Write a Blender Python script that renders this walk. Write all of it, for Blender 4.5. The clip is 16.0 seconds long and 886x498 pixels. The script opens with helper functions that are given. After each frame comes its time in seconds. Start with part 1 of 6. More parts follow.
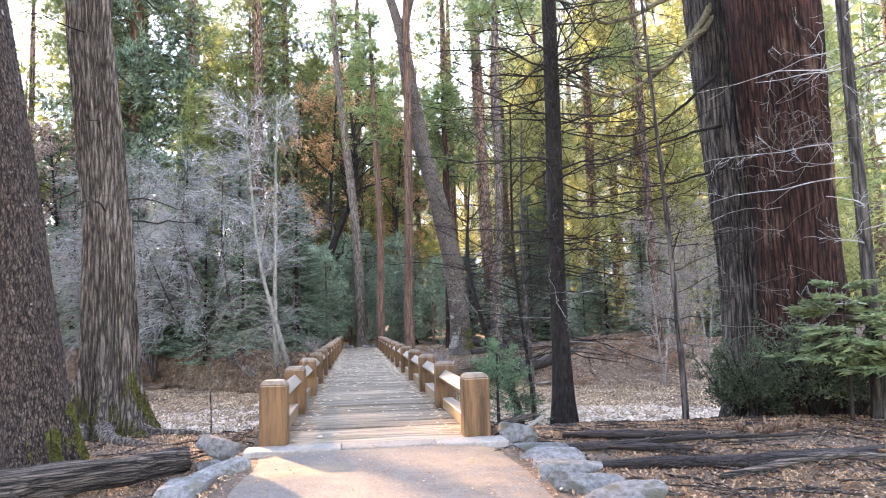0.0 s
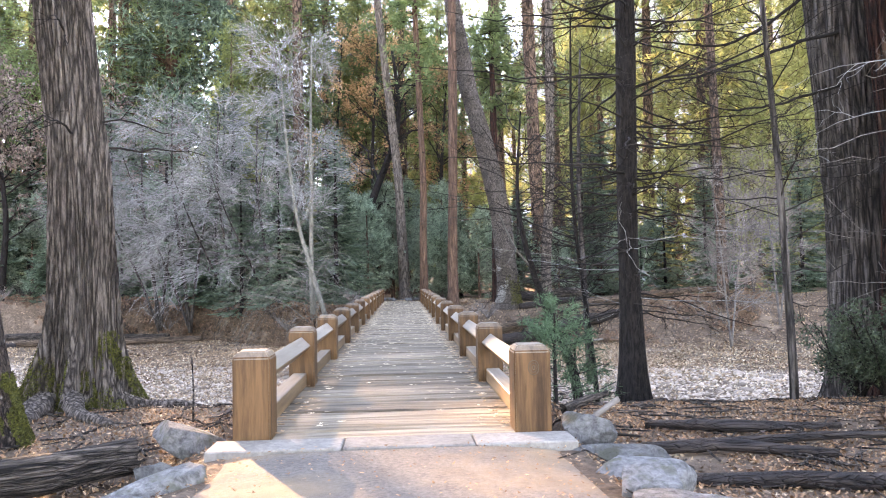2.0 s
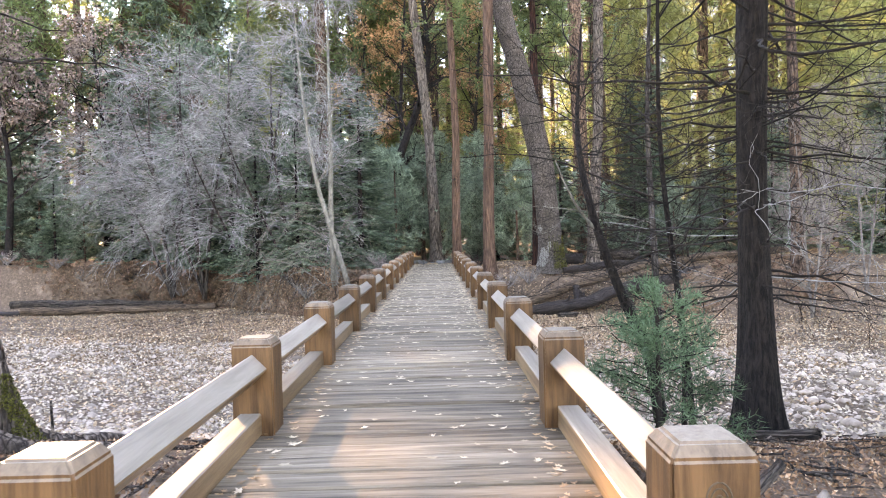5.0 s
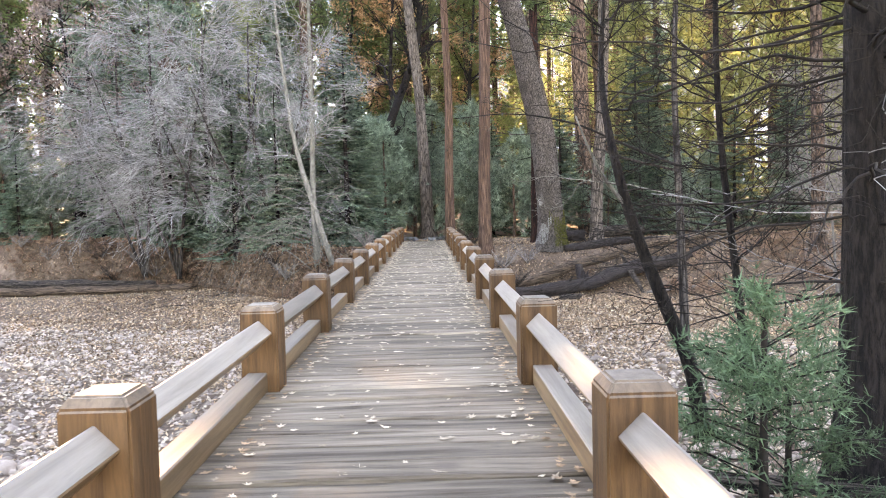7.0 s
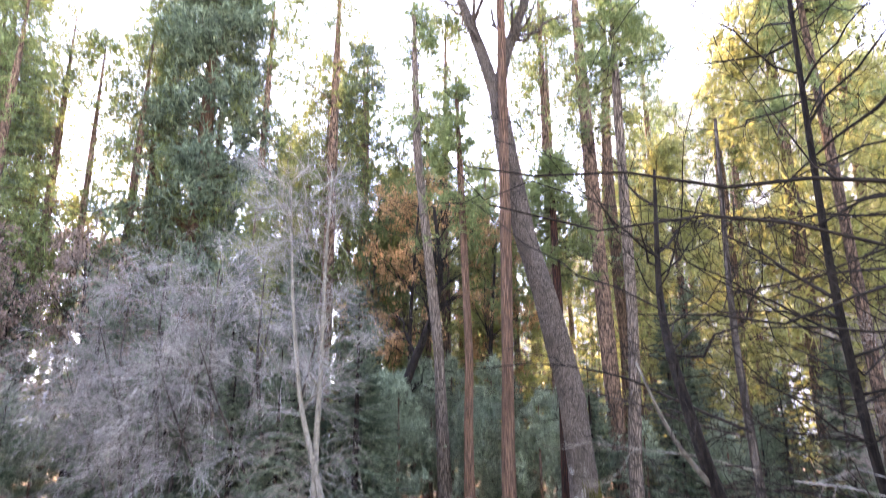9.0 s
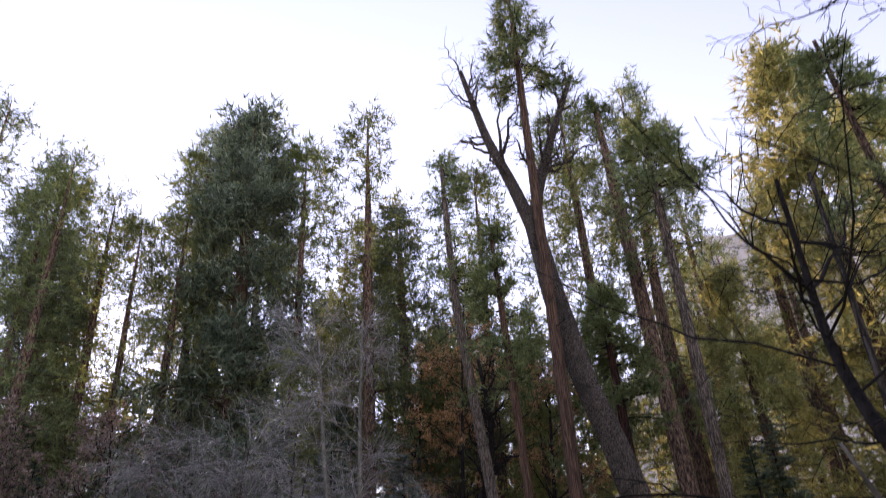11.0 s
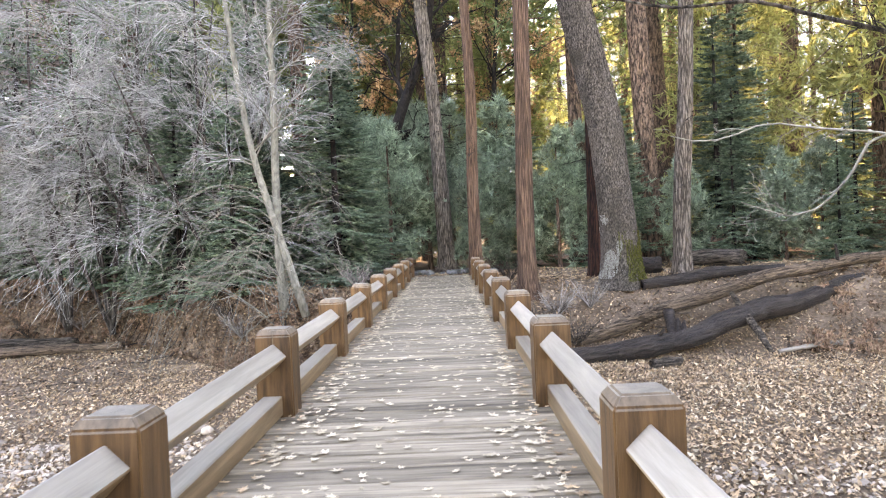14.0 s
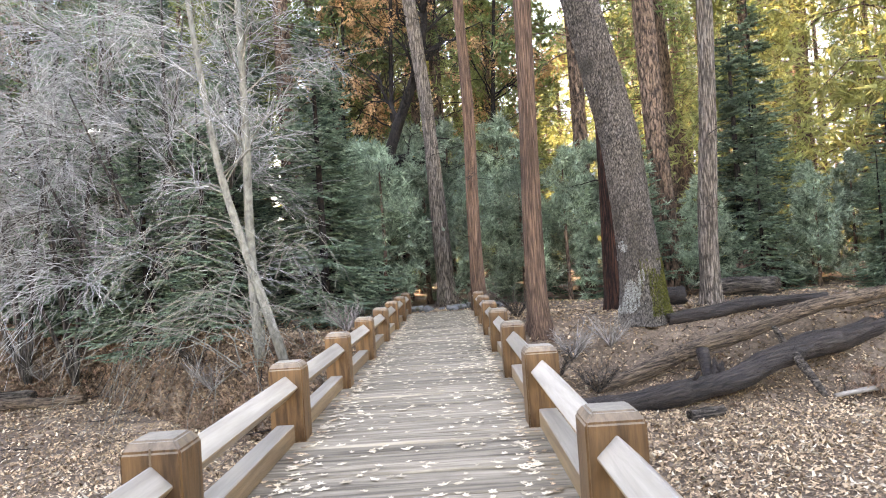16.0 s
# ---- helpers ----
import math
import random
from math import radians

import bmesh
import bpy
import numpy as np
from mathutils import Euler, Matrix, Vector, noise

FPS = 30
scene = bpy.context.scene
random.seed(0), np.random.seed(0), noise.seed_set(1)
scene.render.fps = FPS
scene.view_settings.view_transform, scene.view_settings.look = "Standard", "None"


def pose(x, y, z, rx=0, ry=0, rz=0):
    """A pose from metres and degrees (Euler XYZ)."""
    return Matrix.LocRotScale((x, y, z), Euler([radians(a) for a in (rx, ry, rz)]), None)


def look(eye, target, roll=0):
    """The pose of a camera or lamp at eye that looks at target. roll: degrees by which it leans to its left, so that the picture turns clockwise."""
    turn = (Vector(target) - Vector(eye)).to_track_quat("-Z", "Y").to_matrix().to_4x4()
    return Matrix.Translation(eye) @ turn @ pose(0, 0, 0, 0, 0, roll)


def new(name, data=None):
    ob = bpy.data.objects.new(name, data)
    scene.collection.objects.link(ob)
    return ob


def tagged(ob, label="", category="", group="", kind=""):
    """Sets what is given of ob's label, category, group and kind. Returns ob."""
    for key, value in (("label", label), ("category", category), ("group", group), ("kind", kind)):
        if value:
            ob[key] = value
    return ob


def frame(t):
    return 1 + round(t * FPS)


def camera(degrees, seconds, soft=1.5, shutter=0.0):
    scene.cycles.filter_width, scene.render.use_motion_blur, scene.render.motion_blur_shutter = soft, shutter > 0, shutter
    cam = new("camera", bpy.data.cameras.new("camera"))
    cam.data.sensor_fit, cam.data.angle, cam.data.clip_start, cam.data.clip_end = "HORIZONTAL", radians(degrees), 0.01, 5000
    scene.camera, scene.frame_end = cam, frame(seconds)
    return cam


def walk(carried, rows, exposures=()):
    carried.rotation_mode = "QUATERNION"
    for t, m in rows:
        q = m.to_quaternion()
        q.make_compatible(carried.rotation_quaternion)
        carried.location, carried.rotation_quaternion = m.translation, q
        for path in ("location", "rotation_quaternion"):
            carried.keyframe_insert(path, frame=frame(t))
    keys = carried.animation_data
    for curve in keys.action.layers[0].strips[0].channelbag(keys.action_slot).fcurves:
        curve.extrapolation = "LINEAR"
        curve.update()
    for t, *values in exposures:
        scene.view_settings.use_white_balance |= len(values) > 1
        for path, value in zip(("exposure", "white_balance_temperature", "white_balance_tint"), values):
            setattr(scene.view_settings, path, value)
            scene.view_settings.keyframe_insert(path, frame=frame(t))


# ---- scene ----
cam = camera(62.9, 16.0, soft=1.05, shutter=0.25)
PATH = [
    (0, (-0.231, -8.777, 1.354), (0.011, -6.803, 1.56), -1.6),
    (0.5, (-0.154, -8.134, 1.355), (0.058, -6.155, 1.55), -2.1),
    (1, (-0.025, -7.511, 1.341), (0.159, -5.525, 1.49), -1.3),
    (1.5, (0.029, -6.877, 1.33), (0.176, -4.885, 1.435), -0.9),
    (2, (0.099, -6.27, 1.345), (0.21, -4.275, 1.424), -1.1),
    (2.5, (0.134, -5.633, 1.351), (0.207, -3.636, 1.414), -1.5),
    (3, (0.162, -5.009, 1.382), (0.206, -3.01, 1.446), -2.3),
    (3.5, (0.178, -4.35, 1.419), (0.206, -2.352, 1.495), -1.7),
    (4, (0.171, -3.729, 1.453), (0.194, -1.729, 1.506), -1.1),
    (4.5, (0.226, -3.134, 1.484), (0.247, -1.134, 1.498), -1.1),
    (5, (0.243, -2.527, 1.502), (0.259, -0.528, 1.467), -1.4),
    (7.5, (0.296, 0.508, 1.534), (0.333, 2.504, 1.428), -1.4),
    (8, (0.302, 1.101, 1.553), (0.332, 3.1, 1.547), -1.7),
    (8.5, (0.294, 1.689, 1.593), (0.311, 3.678, 1.797), -1.2),
    (9, (0.377, 2.268, 1.681), (0.366, 4.178, 2.275), -0.3),
    (9.2, (0.385, 2.53, 1.69), (0.372, 4.379, 2.452), -0.5),
    (10.25, (0.355, 4.05, 1.71), (0.29, 5.667, 2.886), -2.4),
    (11.3, (0.33, 5.58, 1.69), (0.215, 7.4, 2.513), -4.2),
    (11.5, (0.325, 5.86, 1.671), (0.204, 7.752, 2.308), -4.3),
    (12, (0.424, 6.585, 1.543), (0.247, 8.553, 1.851), -4.4),
    (12.5, (0.369, 7.237, 1.516), (0.111, 9.217, 1.623), -6.3),
    (13, (0.357, 7.822, 1.497), (0.142, 9.81, 1.472), -4.9),
    (13.5, (0.338, 8.427, 1.477), (0.236, 10.422, 1.382), -2.7),
    (14, (0.363, 9.027, 1.48), (0.343, 11.027, 1.447), -2.6),
    (14.5, (0.381, 9.651, 1.501), (0.354, 11.651, 1.521), -2.1),
    (15, (0.389, 10.284, 1.511), (0.4, 12.283, 1.553), -2.2),
    (15.5, (0.411, 10.887, 1.538), (0.404, 12.886, 1.598), -2.8),
    (16, (0.409, 11.501, 1.548), (0.392, 13.5, 1.598), -3.8),
]
walk(cam, [(t, look(eye, target, roll)) for t, eye, target, roll in PATH],
     exposures=[(t, 4.35 + e, k, tint) for t, e, k, tint in
                ((0, 0.0, 9000, 30), (5.0, 0.05, 9700, 29), (8.3, 0.15, 10400, 29), (9.0, -0.05, 9000, 39), (10.2, -1.9, 8700, 39), (11.3, -2.3, 9300, 45), (11.5, -2.1, 9300, 46),
                 (12.0, -0.05, 8800, 43), (12.5, 0.05, 9700, 34), (13.0, 0.15, 10300, 30), (16.0, 0.3, 10600, 28))])

# ---- light ----
SUN_AZ = math.atan2(-0.41, 0.84)
SUN_EL = radians(20.5)
world = bpy.data.worlds.new("sky")
scene.world = world
world.use_nodes = True
wn = world.node_tree
sky = wn.nodes.new("ShaderNodeTexSky")
sky.sky_type = "NISHITA"
sky.sun_disc = False
sky.dust_density = 0.0
sky.altitude = 1200
sky.sun_elevation = SUN_EL
sky.sun_rotation = SUN_AZ
wn.links.new(sky.outputs[0], wn.nodes["Background"].inputs[0])
wn.nodes["Background"].inputs[1].default_value = 0.15
sun = new("sun", bpy.data.lights.new("sun", "SUN"))
sun.data.energy = 2.1
sun.data.angle = radians(0.6)
sun.data.color = (1.0, 0.80, 0.55)
sun.matrix_world = look((-41, 84, 36.6), (0, 0, 0))


# ---- materials ----
def surface(name, dark, light, scale=6, stretch=(1, 1, 1), rough=0.85, bump=0.4, ramp=(0.3, 0.7), mottle=0.5, vary=0.25,
            thin=0.0, islands=0.0, top=None, spots=None, relief=0.02, cracks=None):
    """A procedural surface: fine grain between two colours, broad mottling, a shade of its own for each object or loose piece."""
    m = bpy.data.materials.new(name)
    m.use_nodes = True
    nt = m.node_tree
    n, l = nt.nodes, nt.links
    bsdf = n["Principled BSDF"]
    bsdf.inputs["Roughness"].default_value = rough
    bsdf.inputs["Specular IOR Level"].default_value = 0.25
    tc, info, geo = n.new("ShaderNodeTexCoord"), n.new("ShaderNodeObjectInfo"), n.new("ShaderNodeNewGeometry")
    shift = n.new("ShaderNodeVectorMath")
    shift.operation = "MULTIPLY_ADD"
    shift.inputs[1].default_value = (37, 19, 53)
    l.new(info.outputs["Random"], shift.inputs[0])
    l.new(tc.outputs["Object"], shift.inputs[2])
    mp = n.new("ShaderNodeMapping")
    mp.inputs["Scale"].default_value = stretch
    l.new(shift.outputs[0], mp.inputs[0])
    fine = n.new("ShaderNodeTexNoise")
    fine.inputs["Scale"].default_value = scale
    fine.inputs["Detail"].default_value = 9
    fine.inputs["Roughness"].default_value = 0.68
    fine.inputs["Distortion"].default_value = 0.35
    l.new(mp.outputs[0], fine.inputs[0])
    cr = n.new("ShaderNodeValToRGB")
    cr.color_ramp.elements[0].position, cr.color_ramp.elements[1].position = ramp
    cr.color_ramp.elements[0].color = (*dark, 1)
    cr.color_ramp.elements[1].color = (*light, 1)
    l.new(fine.outputs[0], cr.inputs[0])
    colour = cr.outputs[0]
    broad = n.new("ShaderNodeTexNoise")
    broad.inputs["Scale"].default_value = scale * 0.13
    broad.inputs["Detail"].default_value = 4
    l.new(mp.outputs[0], broad.inputs[0])

    def math_node(op, a, b):
        k = n.new("ShaderNodeMath")
        k.operation = op
        for i, v in enumerate((a, b)):
            if isinstance(v, (int, float)):
                k.inputs[i].default_value = v
            else:
                l.new(v, k.inputs[i])
        return k.outputs[0]

    def blend(fac, a, b):
        k = n.new("ShaderNodeMix")
        k.data_type = "RGBA"
        for i, v in ((0, fac), (6, a), (7, b)):
            if isinstance(v, tuple):
                k.inputs[i].default_value = (*v, 1)
            else:
                l.new(v, k.inputs[i])
        return k.outputs[2]

    if spots:
        sc, lo, hi, col = spots
        sn = n.new("ShaderNodeTexNoise")
        sn.inputs["Scale"].default_value = sc
        sn.inputs["Detail"].default_value = 6
        l.new(shift.outputs[0], sn.inputs[0])
        mr = n.new("ShaderNodeMapRange")
        mr.inputs[1].default_value, mr.inputs[2].default_value = lo, hi
        l.new(sn.outputs[0], mr.inputs[0])
        colour = blend(mr.outputs[0], colour, col)
    # upward faces take a paler, greyer colour: weathering, and sky light painted in
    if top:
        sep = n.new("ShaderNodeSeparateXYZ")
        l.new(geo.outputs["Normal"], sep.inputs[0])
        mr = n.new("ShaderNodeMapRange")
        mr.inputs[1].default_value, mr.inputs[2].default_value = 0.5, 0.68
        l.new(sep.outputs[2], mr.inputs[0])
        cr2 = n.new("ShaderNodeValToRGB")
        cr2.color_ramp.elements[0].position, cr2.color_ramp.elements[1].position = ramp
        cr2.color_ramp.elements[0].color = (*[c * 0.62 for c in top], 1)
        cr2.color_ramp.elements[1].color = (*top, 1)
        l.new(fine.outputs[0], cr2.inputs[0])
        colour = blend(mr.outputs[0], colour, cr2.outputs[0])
    furrow = None
    if cracks:  # plates of bark parted by furrows, their shade put into the colour: size, stretch along z (or x), width, depth of shade
        csize, clong, cwide, cshade = cracks
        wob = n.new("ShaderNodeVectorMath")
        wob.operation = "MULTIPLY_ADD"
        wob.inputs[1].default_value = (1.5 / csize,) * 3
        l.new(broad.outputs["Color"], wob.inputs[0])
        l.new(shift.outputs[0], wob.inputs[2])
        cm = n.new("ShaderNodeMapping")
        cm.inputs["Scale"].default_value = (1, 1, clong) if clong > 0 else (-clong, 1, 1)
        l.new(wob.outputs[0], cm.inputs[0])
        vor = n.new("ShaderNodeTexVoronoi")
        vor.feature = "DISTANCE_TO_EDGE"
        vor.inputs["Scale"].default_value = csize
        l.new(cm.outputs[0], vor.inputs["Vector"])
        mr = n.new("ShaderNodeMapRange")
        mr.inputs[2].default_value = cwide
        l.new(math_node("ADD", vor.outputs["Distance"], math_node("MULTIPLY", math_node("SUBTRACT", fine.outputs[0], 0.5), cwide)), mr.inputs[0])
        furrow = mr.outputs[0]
        k = math_node("ADD", math_node("MULTIPLY", furrow, cshade), 1 - cshade)
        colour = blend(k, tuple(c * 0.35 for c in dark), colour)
    value = math_node("ADD", math_node("MULTIPLY", broad.outputs[0], mottle), 1 - mottle * 0.5)
    if vary:
        value = math_node("MULTIPLY", value, math_node("ADD", math_node("MULTIPLY", info.outputs["Random"], 2 * vary), 1 - vary))
    if islands:
        value = math_node("MULTIPLY", value, math_node("ADD", math_node("MULTIPLY", geo.outputs["Random Per Island"], 2 * islands), 1 - islands))
    hsv = n.new("ShaderNodeHueSaturation")
    l.new(colour, hsv.inputs["Color"])
    l.new(value, hsv.inputs["Value"])
    l.new(hsv.outputs[0], bsdf.inputs["Base Color"])
    if bump:
        bp = n.new("ShaderNodeBump")
        bp.inputs["Strength"].default_value = bump
        bp.inputs["Distance"].default_value = relief
        l.new(math_node("ADD", fine.outputs[0], furrow) if furrow else fine.outputs[0], bp.inputs["Height"])
        l.new(bp.outputs[0], bsdf.inputs["Normal"])
    if thin:
        tr = n.new("ShaderNodeBsdfTranslucent")
        l.new(hsv.outputs[0], tr.inputs[0])
        mx = n.new("ShaderNodeMixShader")
        mx.inputs[0].default_value = thin
        l.new(bsdf.outputs[0], mx.inputs[1])
        l.new(tr.outputs[0], mx.inputs[2])
        l.new(mx.outputs[0], n["Material Output"].inputs[0])
    return m


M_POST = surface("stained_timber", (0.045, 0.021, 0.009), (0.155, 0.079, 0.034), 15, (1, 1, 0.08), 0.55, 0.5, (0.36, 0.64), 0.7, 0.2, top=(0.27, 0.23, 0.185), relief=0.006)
M_RAIL = surface("weathered_skylit_rail", (0.10, 0.06, 0.032), (0.25, 0.165, 0.095), 14, (1, 0.05, 1), 0.42, 0.5, (0.35, 0.65), 0.6, 0.2, top=(0.31, 0.275, 0.235), relief=0.006)
M_PLANK = surface("deck_plank", (0.075, 0.058, 0.04), (0.30, 0.245, 0.18), 12, (0.06, 1, 1), 0.75, 0.8, (0.36, 0.64), 0.8, 0.3, spots=(2.2, 0.6, 0.75, (0.14, 0.11, 0.082)), relief=0.012)
M_BEAM = surface("beam_timber", (0.06, 0.045, 0.03), (0.14, 0.10, 0.07), 8, (1, 0.1, 1))
M_CONCRETE = surface("concrete", (0.15, 0.135, 0.118), (0.28, 0.255, 0.225), 18, bump=0.25, mottle=0.7)
M_ASPHALT = surface("worn_asphalt", (0.085, 0.073, 0.062), (0.20, 0.17, 0.145), 34, bump=0.5, mottle=0.7, vary=0, spots=(0.8, 0.5, 0.68, (0.25, 0.175, 0.11)))
M_GROUND = surface("forest_floor", (0.035, 0.023, 0.016), (0.20, 0.14, 0.098), 11, bump=0.9, mottle=0.9, vary=0, spots=(1.3, 0.56, 0.72, (0.26, 0.19, 0.14)), relief=0.05)
M_STONE = surface("granite", (0.06, 0.06, 0.06), (0.26, 0.26, 0.255), 16, bump=1.0, mottle=0.9, vary=0.25, spots=(5, 0.54, 0.66, (0.10, 0.10, 0.075)), relief=0.06)
M_COBBLE = surface("river_cobble", (0.23, 0.18, 0.145), (0.46, 0.38, 0.31), 8, mottle=0.4, vary=0, islands=0.5)
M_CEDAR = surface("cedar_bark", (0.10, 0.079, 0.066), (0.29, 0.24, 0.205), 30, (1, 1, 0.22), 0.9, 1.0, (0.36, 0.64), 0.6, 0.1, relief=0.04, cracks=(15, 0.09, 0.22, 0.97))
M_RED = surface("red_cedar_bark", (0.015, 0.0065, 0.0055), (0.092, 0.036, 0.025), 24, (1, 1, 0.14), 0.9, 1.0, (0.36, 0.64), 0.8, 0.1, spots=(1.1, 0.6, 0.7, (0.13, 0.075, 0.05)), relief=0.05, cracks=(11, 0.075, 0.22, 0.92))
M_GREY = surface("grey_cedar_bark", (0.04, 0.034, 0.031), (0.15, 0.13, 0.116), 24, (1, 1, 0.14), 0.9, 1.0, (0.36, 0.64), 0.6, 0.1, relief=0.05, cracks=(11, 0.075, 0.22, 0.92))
M_PINE = surface("pine_bark", (0.03, 0.02, 0.016), (0.23, 0.15, 0.11), 11, (1, 1, 0.3), 0.9, 1.0, (0.4, 0.6), 0.6, 0.2, relief=0.05, cracks=(8, 0.25, 0.1, 0.7))
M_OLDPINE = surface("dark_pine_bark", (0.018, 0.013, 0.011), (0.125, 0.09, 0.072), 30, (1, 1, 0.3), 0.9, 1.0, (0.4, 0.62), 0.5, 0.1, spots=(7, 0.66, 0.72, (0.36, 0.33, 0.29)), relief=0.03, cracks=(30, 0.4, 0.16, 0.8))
M_BROWN = surface("young_cedar_bark", (0.075, 0.043, 0.031), (0.22, 0.13, 0.092), 24, (1, 1, 0.08), 0.9, 0.9, (0.34, 0.66), 0.7, 0.2, relief=0.03, cracks=(15, 0.05, 0.2, 0.75))
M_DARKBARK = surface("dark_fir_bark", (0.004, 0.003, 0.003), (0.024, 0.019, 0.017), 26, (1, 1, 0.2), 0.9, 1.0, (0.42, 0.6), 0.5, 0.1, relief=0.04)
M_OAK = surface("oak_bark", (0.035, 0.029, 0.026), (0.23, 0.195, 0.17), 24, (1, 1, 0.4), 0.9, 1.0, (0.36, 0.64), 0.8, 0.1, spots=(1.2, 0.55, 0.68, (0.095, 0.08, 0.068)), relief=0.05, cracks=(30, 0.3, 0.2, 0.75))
M_TWIG = surface("grey_twig", (0.11, 0.11, 0.108), (0.43, 0.43, 0.42), 5, bump=0, mottle=0.5, vary=0.2, islands=0.5)
M_SHRUB = surface("brown_grey_twig", (0.085, 0.075, 0.07), (0.32, 0.285, 0.26), 5, bump=0, mottle=0.5, vary=0.2, islands=0.5)
M_ALDER = surface("pale_alder_bark", (0.085, 0.082, 0.07), (0.31, 0.30, 0.26), 9, (1, 1, 0.5), bump=0.5, mottle=0.9, vary=0.15, islands=0.35)
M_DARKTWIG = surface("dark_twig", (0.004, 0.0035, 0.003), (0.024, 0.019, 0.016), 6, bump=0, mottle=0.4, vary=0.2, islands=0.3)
M_NEEDLE = surface("pine_needles", (0.085, 0.13, 0.055), (0.19, 0.245, 0.105), 1.5, bump=0, mottle=0.7, vary=0.25, islands=0.4, thin=0.55, rough=0.6)
M_FIR = surface("fir_needles", (0.05, 0.092, 0.066), (0.20, 0.275, 0.19), 4, bump=0, ramp=(0.4, 0.6), mottle=0.9, vary=0.25, islands=0.5, thin=0.5, rough=0.6)
M_BLUEFIR = surface("young_pine_needles", (0.13, 0.19, 0.14), (0.34, 0.43, 0.32), 4, bump=0, ramp=(0.4, 0.6), mottle=0.9, vary=0.25, islands=0.5, thin=0.5, rough=0.6)
# next two: sunlight and haze on the needles put into their colour
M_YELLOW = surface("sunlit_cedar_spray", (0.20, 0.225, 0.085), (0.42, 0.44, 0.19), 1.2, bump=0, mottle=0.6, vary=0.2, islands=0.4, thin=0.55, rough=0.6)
M_LITNEEDLE = surface("lit_pine_needles", (0.13, 0.165, 0.06), (0.27, 0.31, 0.12), 1.2, bump=0, mottle=0.6, vary=0.25, islands=0.4, thin=0.5, rough=0.6)
M_BUSH = surface("evergreen_bush_leaf", (0.03, 0.052, 0.032), (0.10, 0.13, 0.08), 3, bump=0, mottle=0.5, vary=0.2, islands=0.5, thin=0.25, rough=0.5)
M_SPRIG = surface("fresh_fir_needles", (0.04, 0.082, 0.045), (0.115, 0.185, 0.105), 3, bump=0, mottle=0.6, vary=0.2, islands=0.45, thin=0.4, rough=0.6)
M_SPRAY = surface("cedar_spray", (0.085, 0.125, 0.06), (0.22, 0.28, 0.145), 3, bump=0, mottle=0.6, vary=0.2, islands=0.45, thin=0.4, rough=0.6)
M_RUST = surface("dead_oak_leaf", (0.40, 0.225, 0.11), (0.64, 0.42, 0.24), 2, bump=0, mottle=0.6, vary=0.2, islands=0.4, thin=0.55)
M_DULL = surface("withered_leaf", (0.16, 0.12, 0.10), (0.34, 0.27, 0.235), 2, bump=0, mottle=0.5, vary=0.2, islands=0.4, thin=0.35)
M_LITTER = surface("fallen_leaf", (0.25, 0.15, 0.08), (0.58, 0.42, 0.28), 2, bump=0, mottle=0.5, vary=0, islands=0.5, thin=0.15)
M_PALELEAF = surface("pale_fallen_leaf", (0.38, 0.30, 0.205), (0.62, 0.52, 0.39), 8, bump=0, mottle=0.3, vary=0, islands=0.4, thin=0.1)
M_RUSTLEAF = surface("rust_fallen_leaf", (0.16, 0.082, 0.042), (0.40, 0.235, 0.135), 2, bump=0, mottle=0.5, vary=0, islands=0.55, thin=0.1)
M_MOULD = surface("leaf_mould", (0.05, 0.03, 0.02), (0.18, 0.11, 0.075), 2, bump=0, mottle=0.5, vary=0, islands=0.5, thin=0.1)
M_FERN = surface("dry_bracken", (0.15, 0.09, 0.06), (0.36, 0.235, 0.165), 3, bump=0, mottle=0.5, vary=0.2, islands=0.5, thin=0.3)
M_BROWNLEAF = surface("brown_fallen_leaf", (0.075, 0.046, 0.03), (0.30, 0.20, 0.13), 2, bump=0, mottle=0.5, vary=0, islands=0.55, thin=0.1)
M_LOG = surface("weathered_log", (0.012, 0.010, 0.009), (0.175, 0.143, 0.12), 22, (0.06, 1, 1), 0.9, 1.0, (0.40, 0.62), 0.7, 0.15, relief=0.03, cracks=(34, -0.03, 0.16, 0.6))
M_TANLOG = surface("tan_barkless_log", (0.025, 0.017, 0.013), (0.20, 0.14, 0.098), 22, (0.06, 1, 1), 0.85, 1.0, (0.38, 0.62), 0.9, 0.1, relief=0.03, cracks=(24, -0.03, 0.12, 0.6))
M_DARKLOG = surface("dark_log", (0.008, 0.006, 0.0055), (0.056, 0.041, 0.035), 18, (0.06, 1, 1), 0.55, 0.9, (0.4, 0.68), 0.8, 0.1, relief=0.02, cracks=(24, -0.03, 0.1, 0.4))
M_PALEWOOD = surface("pale_broken_wood", (0.12, 0.10, 0.085), (0.33, 0.29, 0.25), 14, (0.15, 1, 1), bump=0.8)
M_MOSS = surface("moss", (0.032, 0.036, 0.010), (0.135, 0.135, 0.032), 22, bump=0.9, mottle=0.8, vary=0.1, islands=0.5, relief=0.03)
M_LICHEN = surface("pale_lichen", (0.30, 0.30, 0.28), (0.52, 0.52, 0.50), 25, bump=0.6, mottle=0.6)
# blue of the distant haze is put into the granite's colour
M_CLIFF = surface("hazy_granite_cliff", (0.16, 0.18, 0.21), (0.36, 0.38, 0.42), 0.03, (1, 1, 0.4), bump=0.6, mottle=0.6, vary=0, relief=8)

# ---- geometry tools ----
rng = np.random.default_rng(7)


def unit(a):
    return a / np.maximum(np.linalg.norm(a, axis=-1, keepdims=True), 1e-9)


